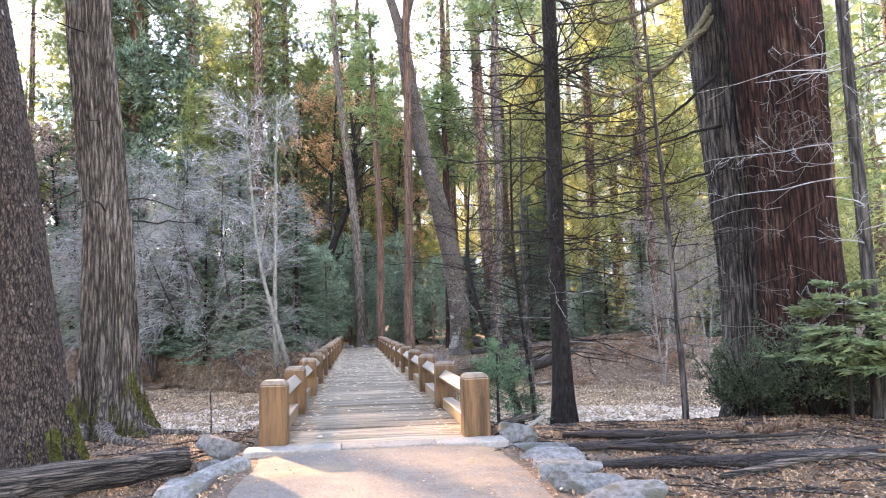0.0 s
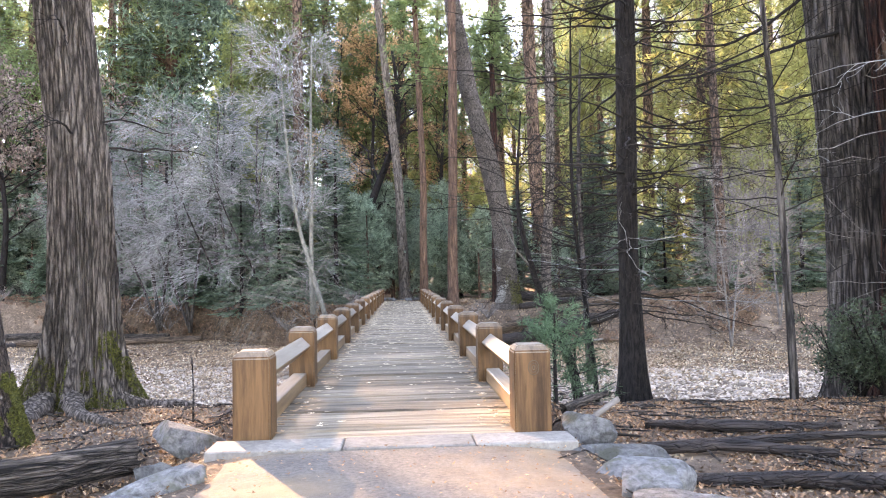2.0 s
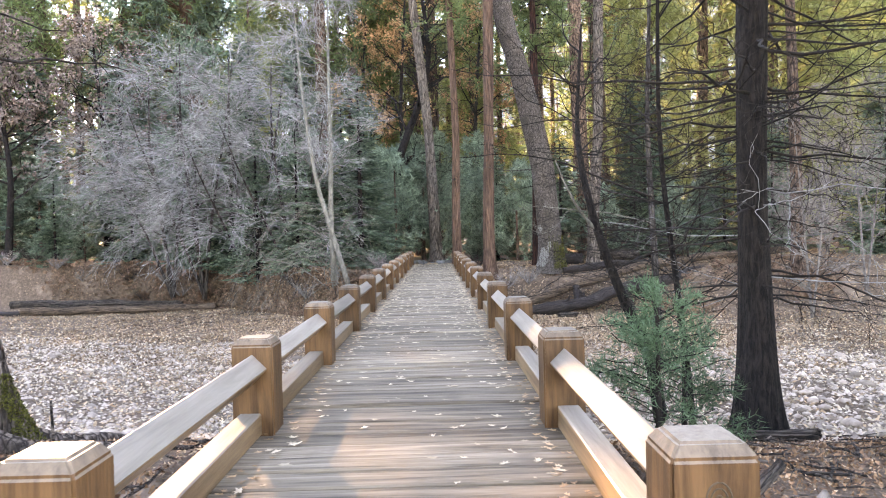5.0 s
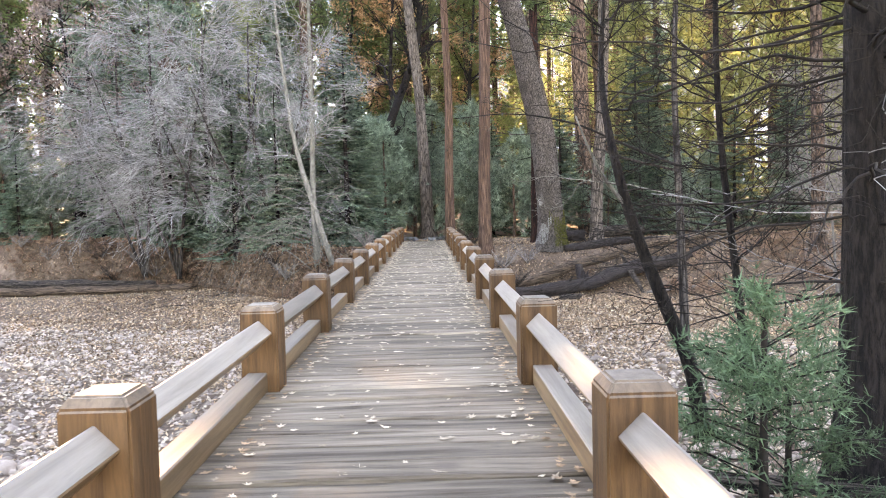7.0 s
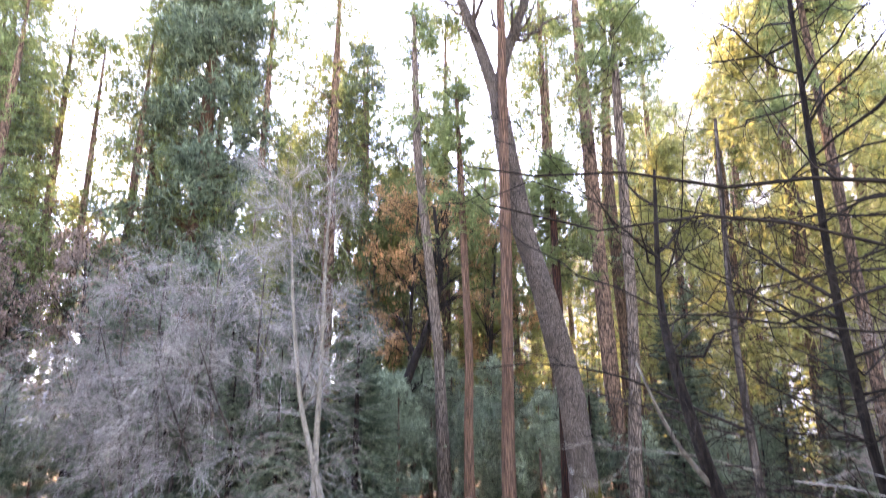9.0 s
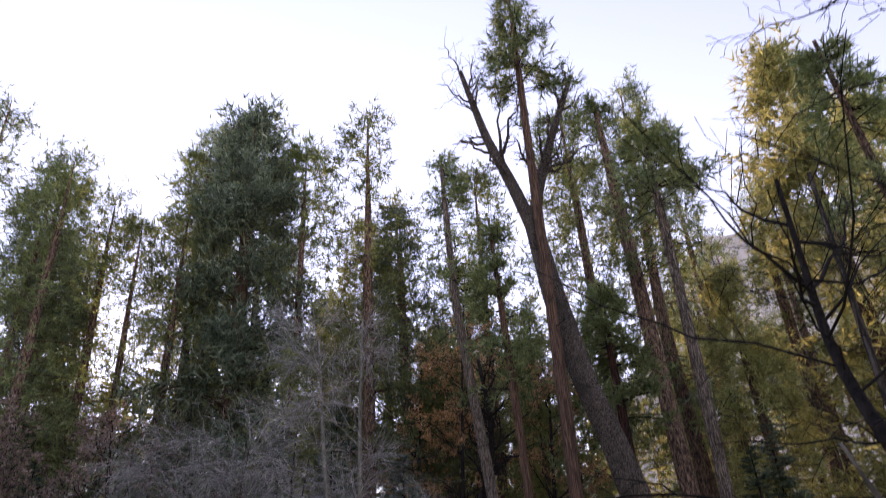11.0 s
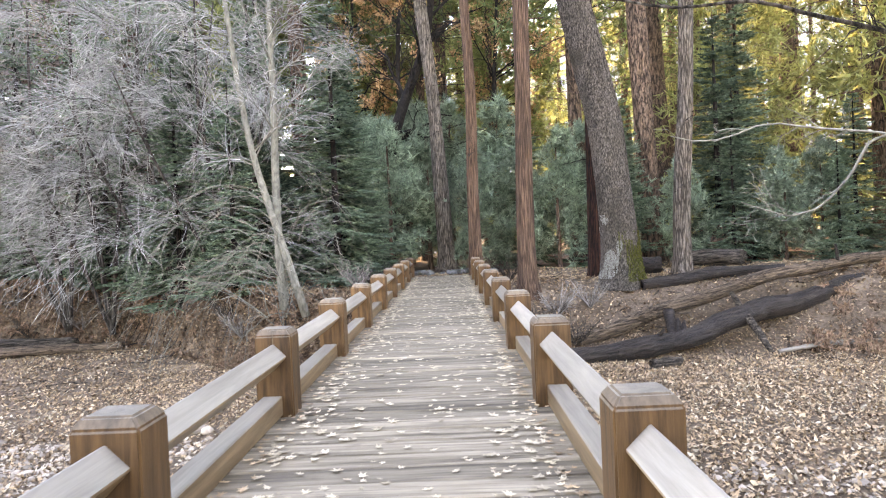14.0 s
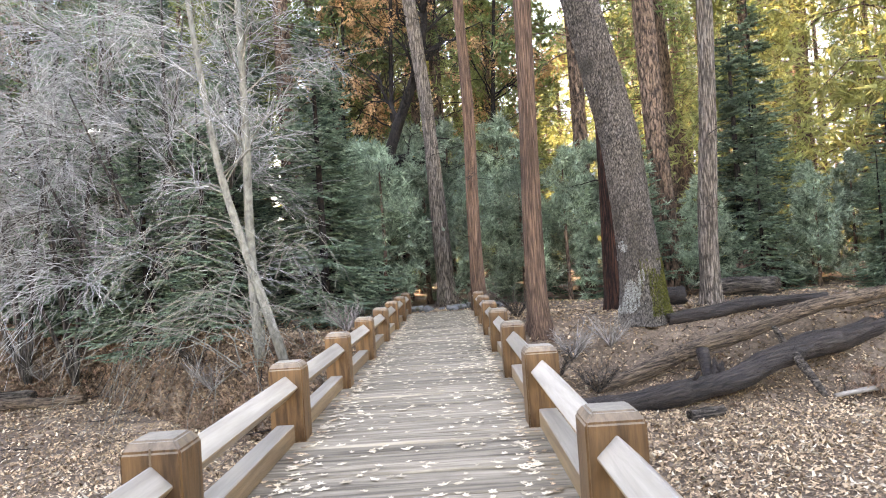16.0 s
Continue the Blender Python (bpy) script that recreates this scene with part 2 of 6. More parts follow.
class Geo:
    """Gathers triangles for one mesh."""

    def __init__(self):
        self.v, self.f, self.n = [], [], 0

    def add(self, v, f):
        v = np.asarray(v, float).reshape(-1, 3)
        self.v.append(v)
        self.f.append(np.asarray(f, np.int64).reshape(-1, 3) + self.n)
        self.n += len(v)
        return self

    def mesh(self, name, mat, smooth=True):
        me = bpy.data.meshes.new(name)
        v = np.concatenate(self.v).astype(np.float32)
        f = np.concatenate(self.f).astype(np.int32)
        me.vertices.add(len(v))
        me.vertices.foreach_set("co", v.ravel())
        me.loops.add(f.size)
        me.loops.foreach_set("vertex_index", f.ravel())
        me.polygons.add(len(f))
        me.polygons.foreach_set("loop_start", np.arange(0, f.size, 3, dtype=np.int32))
        me.polygons.foreach_set("use_smooth", np.full(len(f), smooth, dtype=bool))
        me.materials.append(mat)
        me.update(calc_edges=True)
        me.validate()
        return me

    def tubes(self, p, r, sides=3, cap=True):
        """Tubes along many lines at once: p is lines x points x 3, r lines x points."""
        p, r = np.asarray(p, float), np.asarray(r, float)
        m, n = p.shape[:2]
        t = unit(np.gradient(p, axis=1))
        ref = np.where(np.abs(t[:, :1, 2:3]) > 0.85, np.array([1.0, 0, 0]), np.array([0, 0, 1.0]))
        ref = np.broadcast_to(ref, t.shape)
        a = unit(np.cross(t, ref))
        b = np.cross(t, a)
        ang = np.arange(sides) * 2 * np.pi / sides
        ring = p[:, :, None] + r[:, :, None, None] * (np.cos(ang)[:, None] * a[:, :, None] + np.sin(ang)[:, None] * b[:, :, None])
        idx = np.arange(m * n * sides).reshape(m, n, sides)
        q0, q1 = idx[:, :-1], idx[:, 1:]
        s0, s1 = np.roll(q0, -1, 2), np.roll(q1, -1, 2)
        f = np.concatenate([np.stack([q0, q1, s1], -1).reshape(-1, 3), np.stack([q0, s1, s0], -1).reshape(-1, 3)])
        if cap:
            for e, flip in ((0, 1), (n - 1, -1)):
                k = idx[:, e]
                for i in range(1, sides - 1):
                    tri = np.stack([k[:, 0], k[:, i], k[:, i + 1]], -1)[:, ::flip]
                    f = np.concatenate([f, tri])
        return self.add(ring, f)

    def blades(self, c, d, length, width, rg, tri=False):
        """Thin pointed blades from c along d."""
        c, d = np.asarray(c), unit(np.asarray(d))
        m = len(c)
        s = unit(np.cross(d, rg.normal(size=(m, 3)))) * (np.broadcast_to(width, m) * 0.5)[:, None]
        tip = c + d * np.broadcast_to(length, m)[:, None]
        mid = c + d * (np.broadcast_to(length, m) * 0.45)[:, None]
        if tri:
            return self.add(np.stack([c - s, c + s, tip], 1), np.arange(m * 3).reshape(m, 3))
        v = np.stack([c, mid + s, tip, mid - s], 1)
        i = np.arange(m)[:, None] * 4
        return self.add(v, np.concatenate([i + [0, 1, 2], i + [0, 2, 3]]))


def part(name, data, parent=None, label="", at=(0, 0, 0), mat=None):
    """One mesh object under a thing or a part. data: a mesh, or a bmesh with its material."""
    if isinstance(data, bmesh.types.BMesh):
        me = bpy.data.meshes.new(name)
        data.to_mesh(me)
        data.free()
        me.materials.append(mat)
        data = me
    ob = new(name, data)
    ob.location = at
    if parent is not None:
        ob.parent = parent
    if label:
        ob["label"] = label
    if name in ("branches", "twigs", "crown", "leaves", "stems", "fronds", "shoots", "dead_branch", "moss", "lichen", "limbs"):
        ob["kind"] = "stuff"
    return ob


def thing(name, label, category, at=(0, 0, 0), group="", kind=""):
    ob = new(name)
    ob.location = at
    return tagged(ob, label, category, group, kind)


def grow(p, r, count, rg, u=(0.2, 1.0), length=1.0, spread=(35, 70), pull=0.0, thick=0.6, n=5, wobble=0.12, taper=0.25, shrink=0.5, least=0.003):
    """Shoots from the given limbs: the lines and radii of the new ones."""
    m, k = p.shape[:2]
    i = rg.integers(0, m, count)
    w = rg.uniform(*u, count)
    s = np.clip(w * (k - 1), 0, k - 1.001)
    j = s.astype(int)
    g = (s - j)[:, None]
    start = p[i, j] * (1 - g) + p[i, j + 1] * g
    t = unit(p[i, j + 1] - p[i, j])
    side = unit(np.cross(t, rg.normal(size=(count, 3))))
    a = np.radians(rg.uniform(*spread, count))[:, None]
    d = np.cos(a) * t + np.sin(a) * side
    ln = (length * rg.uniform(0.55, 1.25, count) * (1 - shrink * w))[:, None, None]
    q = np.linspace(0, 1, n)[None, :, None]
    out = start[:, None] + d[:, None] * ln * q + np.array([0, 0, 1.0]) * pull * ln * q ** 2
    out = out + rg.normal(size=(count, n, 3)) * ln * wobble * q * (1 - 0.3 * q)
    rr = np.maximum((r[i, j] * thick)[:, None] * np.linspace(1, taper, n)[None], least)
    return out, rr


def line(points, n):
    """A smooth line through a few points, at n even steps."""
    pts = np.asarray(points, float)
    d = np.r_[0, np.cumsum(np.linalg.norm(np.diff(pts, axis=0), axis=1))]
    s = np.linspace(0, d[-1], n)
    out = np.stack([np.interp(s, d, pts[:, i]) for i in range(3)], 1)
    for _ in range(max(1, n // (2 * len(pts)))):
        out[1:-1] = 0.25 * out[:-2] + 0.5 * out[1:-1] + 0.25 * out[2:]
    return out


def fractal(x, y, z=None, seed=0.0, scale=1.0, octaves=4):
    """Cheap smooth noise from turned sine waves."""
    out, amp = 0, 1.0
    z = 0 if z is None else z
    for o in range(octaves):
        k = scale * 1.9 ** o
        a = seed * 1.7 + o * 2.3
        out = out + amp * np.sin(k * (x * math.cos(a) + y * math.sin(a)) + 1.3 * np.sin(k * 0.7 * (y * math.cos(a) - x * math.sin(a) + z * 0.6) + a) + k * z * 0.5 + a * 3)
        amp *= 0.55
    return out / 2


def trunk_mesh(name, mat, points, radii, sides=64, rings=60, ridges=0.0, ridge_count=14, flare=0.0, lobes=5, seed=0, twist=0.3, reach=0.45):
    """A tree trunk with a flared, buttressed foot and furrowed bark. The line starts at the ground."""
    p = line(points, rings)
    h = np.r_[0, np.cumsum(np.linalg.norm(np.diff(p, axis=0), axis=1))]
    hr = np.linspace(0, h[-1], len(radii))
    r = np.interp(h, hr, radii)
    th = np.linspace(0, 2 * np.pi, sides, endpoint=False)[None]
    hh = h[:, None]
    foot = np.exp(-hh / reach)
    rad = r[:, None] * (1 + flare * foot * (1 + 0.45 * np.sin(lobes * th + seed) + 0.3 * np.sin((lobes * 2 + 1) * th + seed * 2)))
    ph = th * ridge_count + 1.6 * np.sin(hh * twist * 2.1 + th * 3 + seed) + 1.1 * np.sin(hh * 1.3 + th * 5 + seed * 1.7)
    ridge = np.abs(np.sin(ph * 0.5)) ** 0.6 + 0.45 * np.abs(np.sin(ph * 1.15 + hh * 0.9 + seed)) + 0.25 * np.sin(ph * 2.3 + 3.1 * hh)
    rad = rad * (1 + 0.04 * np.sin(2 * th + hh * 0.8 + seed)) + ridges * (ridge - 0.9)
    v = p[:, None] + np.stack([rad * np.cos(th), rad * np.sin(th), np.zeros_like(rad)], -1)
    g = Geo()
    idx = np.arange(rings * sides).reshape(rings, sides)
    q0, q1 = idx[:-1], idx[1:]
    s0, s1 = np.roll(q0, -1, 1), np.roll(q1, -1, 1)
    f = np.concatenate([np.stack([q0, s0, s1], -1).reshape(-1, 3), np.stack([q0, s1, q1], -1).reshape(-1, 3)])
    v = np.concatenate([v.reshape(-1, 3), p[-1:]])
    tip = np.stack([idx[-1], np.roll(idx[-1], -1), np.full(sides, len(v) - 1)], -1)
    g.add(v, np.concatenate([f, tip]))
    return g.mesh(name, mat)


# ---- the lie of the land ----
TOE_X = [-60, -15, -11, -8, -4, 0, 4, 9, 15, 25, 60]
TOE_Y = [37, 34.6, 34.2, 30.8, 26.6, 26.4, 27.2, 27.0, 25.0, 24.0, 22.0]


def smooth(a):
    a = np.clip(a, 0, 1)
    return a * a * (3 - 2 * a)


def height(x, y):
    """Height of the ground: near bank, dry creek bed, far bank, gently rising forest floor."""
    x, y = np.asarray(x, float), np.asarray(y, float)
    side = np.abs(x)
    near = -0.29 * smooth((side - 1.25) / 0.9) - 0.3 * smooth((side - 5) / 10)
    drop = smooth((y - 2.1 + 0.5 * np.tanh(x / 3)) / 9.0)
    bed = -1.8 - 0.1 * np.sin(x * 0.3 + y * 0.2)
    h = near + (bed - near) * drop
    toe = np.interp(x, TOE_X, TOE_Y)
    width = np.interp(x, [-20, -8, -5, -2, 2, 8, 20], [1.7, 1.7, 2.2, 4.0, 4.5, 4.5, 5.0])
    far = -0.05 + 0.25 * smooth((-x - 3) / 6) + 0.012 * np.maximum(y - 40, 0) + 0.02 * np.maximum(side - 8, 0)
    rise = smooth((y - toe) / width)
    h = h + (far - h) * rise
    h = h + (0.05 + 0.05 * rise) * fractal(x, y, seed=1, scale=0.9) * smooth((side - 1.1) / 1.2 + (y > 0.3) * 1.0)
    h = np.where((side < 2.6) & (y > 36.2), h * 0 - 0.03, h)
    h = h - 0.09 * smooth((1.5 - side) / 0.3) * (y < 0.4)
    h = h - 0.75 * smooth((1.75 - side) / 0.35) * smooth((y - 0.05) / 0.25) * smooth((36.7 - y) / 0.4) * smooth((h + 1.2) / 0.6)
    return h


def ground_z(x, y):
    return float(height(np.array([x]), np.array([y]))[0])

# ---- ground, path, distance ----
def axis(lo, hi, fine, step, growth=1.18):
    a = list(np.arange(fine[0], fine[1] + 1e-6, step))
    s = step
    while a[-1] < hi:
        s *= growth
        a.append(a[-1] + s)
    s = step
    while a[0] > lo:
        s *= growth
        a.insert(0, a[0] - s)
    return np.array(a)


gx, gy = np.meshgrid(axis(-900, 900, (-16, 16), 0.24), axis(-900, 900, (-10, 40), 0.24), indexing="ij")
gz = height(gx, gy)
gi = np.arange(gx.size).reshape(gx.shape)
gf = np.concatenate([np.stack([gi[:-1, :-1], gi[1:, :-1], gi[1:, 1:]], -1).reshape(-1, 3), np.stack([gi[:-1, :-1], gi[1:, 1:], gi[:-1, 1:]], -1).reshape(-1, 3)])
tagged(part("ground", Geo().add(np.stack([gx, gy, gz], -1), gf).mesh("ground", M_GROUND)),
       "forest floor with leaf litter and a dry creek bed", "ground", kind="structure")


def box(bm, x0, x1, y0, y1, z0, z1, bevel=0.0):
    """A box with softened edges, added to bm."""
    r = bmesh.ops.create_cube(bm, size=1)
    for v in r["verts"]:
        v.co = Vector((x0 + (v.co.x + 0.5) * (x1 - x0), y0 + (v.co.y + 0.5) * (y1 - y0), z0 + (v.co.z + 0.5) * (z1 - z0)))
    if bevel:
        es = list({e for v in r["verts"] for e in v.link_edges})
        bmesh.ops.bevel(bm, geom=es, offset=bevel, segments=1, affect="EDGES")
    return bm


# worn path up to the bridge, and the trodden path beyond it
py = np.concatenate([np.linspace(-60, -12, 25), np.linspace(-11.5, -0.42, 45)])
pu = np.linspace(-1, 1, 25)
half = (1.34 + 0.05 * np.sin(py * 2.1))[:, None]
px = pu[None] * half + 0.05 * fractal(py[:, None] + 0 * pu[None], pu[None] * 3 + 0 * py[:, None], seed=4, scale=1.7)
pyy = np.broadcast_to(py[:, None], px.shape)
pz = -0.012 - 0.05 * pu[None] ** 4 + 0.006 * fractal(px, pyy, seed=2, scale=2.5)
pi_ = np.arange(px.size).reshape(px.shape)
pf = np.concatenate([np.stack([pi_[:-1, :-1], pi_[:-1, 1:], pi_[1:, 1:]], -1).reshape(-1, 3), np.stack([pi_[:-1, :-1], pi_[1:, 1:], pi_[1:, :-1]], -1).reshape(-1, 3)])
tagged(part("path", Geo().add(np.stack([px, pyy, pz], -1), pf).mesh("path", M_ASPHALT)), "worn grey asphalt path dusted with needles", "path", kind="structure")
sill = thing("threshold_slab", "pale concrete sill in three cast pieces", "sill", kind="structure")
for x0, x1 in ((-1.5, -0.42), (-0.41, 0.66), (0.67, 1.5)):
    bm = bmesh.new()
    box(bm, x0, x1, -0.40, -0.012, -0.3, 0.004, 0.012)
    part("slab", bm, sill, mat=M_CONCRETE)

# far granite wall above the trees
cx = np.linspace(-700, 700, 60)
ct = np.linspace(0, 1, 24)
cxx, ctt = np.meshgrid(cx, ct, indexing="ij")
ridge = 150 + 330 * smooth((cxx - 60) / 260) - 60 * smooth((-cxx) / 200) + 30 * np.sin(cxx * 0.013) + 12 * np.sin(cxx * 0.051 + 1)
cyy = 640 + 120 * ctt + 25 * fractal(cxx, ctt * 90, seed=3, scale=0.03)
ci = np.arange(cxx.size).reshape(cxx.shape)
cf = np.concatenate([np.stack([ci[:-1, :-1], ci[1:, :-1], ci[1:, 1:]], -1).reshape(-1, 3), np.stack([ci[:-1, :-1], ci[1:, 1:], ci[:-1, 1:]], -1).reshape(-1, 3)])
tagged(part("backdrop_cliff", Geo().add(np.stack([cxx, cyy, ridge * ctt - 5], -1), cf).mesh("backdrop_cliff", M_CLIFF, False)),
       "distant granite valley wall, its grey tinted blue for haze", "cliff", kind="structure")

# ---- the footbridge ----
SPACING, POSTS, PITCH = 3.05, 13, 0.305
LENGTH = SPACING * (POSTS - 1) + 0.32
bridge = thing("footbridge", "timber footbridge with square posts, diamond rails and a plank deck", "bridge")


def post_mesh():
    bm = bmesh.new()
    box(bm, -0.16, 0.16, 0, 0.32, -0.5, 0.69)
    top = [f for f in bm.faces if f.normal.z > 0.9][0]
    r = bmesh.ops.inset_region(bm, faces=[top], thickness=0.058, depth=0)
    bmesh.ops.translate(bm, verts=list(top.verts), vec=(0, 0, 0.056))
    es = [e for e in bm.edges if abs(e.verts[0].co.z - e.verts[1].co.z) > 0.5 or min(v.co.z for v in e.verts) > 0.685]
    bmesh.ops.bevel(bm, geom=es, offset=0.012, segments=2, affect="EDGES")
    me = bpy.data.meshes.new("post")
    bm.to_mesh(me)
    bm.free()
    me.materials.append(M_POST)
    return me


def bar_mesh(name, size, length, turned, mat):
    """A square timber along y, flat or standing on its edge, with eased corners."""
    bm = bmesh.new()
    box(bm, -size / 2, size / 2, 0, length, -size / 2, size / 2, 0.009)
    if turned:
        bmesh.ops.rotate(bm, cent=(0, 0, 0), matrix=Matrix.Rotation(radians(45), 3, "Y"), verts=bm.verts)
    me = bpy.data.meshes.new(name)
    bm.to_mesh(me)
    bm.free()
    me.materials.append(mat)
    return me


POST = post_mesh()
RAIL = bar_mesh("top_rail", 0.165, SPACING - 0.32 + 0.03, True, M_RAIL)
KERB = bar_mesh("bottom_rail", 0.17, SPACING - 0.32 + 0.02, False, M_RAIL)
POST_X = 1.045 + 0.16
for side in (-1, 1):
    for k in range(POSTS):
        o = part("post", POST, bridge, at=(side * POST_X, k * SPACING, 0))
        o.rotation_euler = (0, 0, rng.normal(0, 0.012))
        if k == 0 and side == 1:
            carved = o
        if k == 5 and side == -1:
            split = o
        if k < POSTS - 1:
            part("top_rail", RAIL, bridge, "weathered grey rail set on edge, sky-lit tone on its upper faces", at=(side * POST_X, k * SPACING + 0.305, 0.51 + rng.normal(0, 0.004)))
            part("bottom_rail", KERB, bridge, at=(side * (POST_X + 0.025), k * SPACING + 0.31, 0.085))
# a knot with its ring of grain on one gate post
kt = np.linspace(0, 2 * np.pi, 20)
for ring in (0.012, 0.03, 0.046):
    kp = np.stack([ring * np.cos(kt), np.full(20, -0.001), ring * 1.35 * np.sin(kt)], 1)
    part("knot", Geo().tubes(kp[None], np.full((1, 20), 0.0035), 5).mesh("knot", M_BEAM), carved, "dark round knot", at=(0.01, 0, 0.55))
bm = bmesh.new()
box(bm, -0.005, 0.005, -0.002, 0.075, 0.5, 0.712)
part("crack", bm, split, "dark drying crack", mat=M_BEAM)
for bx in (-0.85, -0.28, 0.28, 0.85):
    bm = bmesh.new()
    box(bm, bx - 0.14, bx + 0.14, 0.02, LENGTH - 0.02, -0.62, -0.085, 0.01)
    part("girder", bm, bridge, mat=M_BEAM)
for k in (4, 8):
    bm = bmesh.new()
    box(bm, -1.25, 1.25, k * SPACING - 0.2, k * SPACING + 0.5, -2.3, -0.64, 0.03)
    part("pier", bm, bridge, "rough concrete pier in the creek bed", mat=M_CONCRETE)
plank_shapes = []
for i in range(6):
    bm = bmesh.new()
    box(bm, -1.36, 1.36, -PITCH / 2 + 0.008, PITCH / 2 - 0.008, -0.075, 0, 0.012)
    bmesh.ops.subdivide_edges(bm, edges=[e for e in bm.edges if abs(e.verts[0].co.x - e.verts[1].co.x) > 2], cuts=5)
    for v in bm.verts:
        v.co.z += 0.0035 * math.sin(v.co.x * 2.2 + i * 1.7) + 0.002 * math.sin(v.co.x * 7 + i)
        v.co.y += 0.004 * math.sin(v.co.x * 1.6 + i * 2.1)
    me = bpy.data.meshes.new("plank")
    bm.to_mesh(me)
    bm.free()
    me.materials.append(M_PLANK)
    plank_shapes.append(me)
for k in range(int(LENGTH / PITCH)):
    o = part("plank", plank_shapes[k * 5 % 6], bridge, at=(rng.normal(0, 0.015), PITCH / 2 + k * PITCH, rng.normal(0, 0.005)))
    o.rotation_euler = (rng.normal(0, 0.006), 0, rng.normal(0, 0.0015))


# ---- trees ----
def crown_tufts(g, p, rg, count, size, width, blades=4, u=(0.25, 1.0), out=0.6, up=0.15, jitter=0.12, tri=False, fan=0.55):
    """Needle sprays along the limbs p."""
    m, k = p.shape[:2]
    i = rg.integers(0, m, count)
    s = np.clip(rg.uniform(*u, count) ** 0.8 * (k - 1), 0, k - 1.001)
    j = s.astype(int)
    f = (s - j)[:, None]
    c = p[i, j] * (1 - f) + p[i, j + 1] * f + rg.normal(size=(count, 3)) * jitter
    t = unit(p[i, j + 1] - p[i, j])
    c, t = np.repeat(c, blades, 0), np.repeat(t, blades, 0)
    d = t * out + rg.normal(size=t.shape) * fan + np.array([0, 0, up])
    g.blades(c, d, size * rg.uniform(0.5, 1.3, len(c)), width * rg.uniform(0.6, 1.3, len(c)), rg, tri)


def conifer_parts(seed, h, r0, base, reach, limbs, tufts, bark, needles, size=0.45, width=0.07, droop=-0.15, rise=0.1, lean=(0, 0), shape=0.85, dead=0, ridges=0.0, tuft=(4, 0.6, 0.4, 0.55, 0.0)):
    """Meshes of a conifer: trunk, limbs, crown."""
    rg = np.random.default_rng(seed)
    top = np.array([lean[0] * h, lean[1] * h, h])
    bend = rg.normal(0, 0.006 * h, 2)
    mid = top * 0.5 + np.array([bend[0], bend[1], 0])
    tm = trunk_mesh("trunk", bark, [(0, 0, -0.25), mid * 0.5, mid, (mid + top) / 2, top], [r0 * 1.15, r0, r0 * 0.85, r0 * 0.6, 0.02], 20 if not ridges else 56, 36, ridges, 12, 0.5, 5, seed)
    w = rg.uniform(0, 1, limbs) ** 0.9
    z = base + (h - base) * w
    az = rg.uniform(0, 2 * np.pi, limbs)
    ln = reach * (1 - w) ** shape * rg.uniform(0.55, 1.15, limbs) + 0.3
    q = np.linspace(0, 1, 5)[None, :, None]
    f = (z / h)[:, None]
    start = np.where(f < 0.5, mid * (f * 2), mid + (top - mid) * (f * 2 - 1))
    d = np.stack([np.cos(az), np.sin(az), np.full(limbs, rise) + 0.5 * w], 1)
    p = start[:, None] + d[:, None] * ln[:, None, None] * q + np.array([0, 0, 1.0]) * droop * ln[:, None, None] * q ** 2 * 1.6
    p = p + rg.normal(size=p.shape) * 0.04 * ln[:, None, None] * q
    rr = np.maximum(r0 * 0.16 * (1 - 0.7 * w)[:, None] * np.linspace(1, 0.2, 5)[None], 0.006)
    lg = Geo().tubes(p, rr, 3, False)
    if dead:
        zd = rg.uniform(0.12, 0.95, dead) * base
        ad = rg.uniform(0, 2 * np.pi, dead)
        fd = (zd / h)[:, None]
        sd = mid * (fd * 2)
        dd = np.stack([np.cos(ad), np.sin(ad), rg.uniform(-0.15, 0.25, dead)], 1)
        pd = sd[:, None] + dd[:, None] * (reach * 0.6 * rg.uniform(0.2, 1, dead))[:, None, None] * q
        pd[..., 2] += rg.normal(0, 0.12, (dead, 1)) * q[..., 0] ** 2 * 2
        rd = np.full((dead, 5), r0 * 0.08) * np.linspace(1, 0.25, 5)[None]
        lg.tubes(pd, rd, 3, False)
        p2, r2 = grow(pd, rd, dead * 3, rg, (0.3, 1), reach * 0.3, (30, 60), -0.1, 0.5, 4)
        lg.tubes(p2, np.maximum(r2, 0.006), 3, False)
    big = p[np.argsort(-ln)][: max(8, limbs)]
    sub, rs = grow(big, rr[np.argsort(-ln)][: max(8, limbs)], limbs * 5, rg, (0.2, 0.95), reach * 0.42, (35, 70), -0.08, 0.5, 5, 0.06)
    cg = Geo()
    crown_tufts(cg, p, rg, tufts // 3, size, width, tuft[0], out=tuft[1], jitter=size * tuft[2], tri=True, fan=tuft[3])
    crown_tufts(cg, sub, rg, tufts - tufts // 3, size, width, tuft[0], u=(tuft[4], 1.0), out=tuft[1], jitter=size * tuft[2], tri=True, fan=tuft[3])
    return tm, lg.mesh("limbs", bark), cg.mesh("crown", needles, False)


def plant(name, label, category, parts, x, y, z=None, turn=0.0, scale=1.0, group=""):
    ob = thing(name, label, category, (x, y, ground_z(x, y) if z is None else z), group)
    for nm, me in zip(("trunk", "branches", "crown"), parts):
        if me is not None:
            part(nm, me, ob)
    ob.rotation_euler = (0, 0, turn)
    ob.scale = (scale,) * 3
    return ob


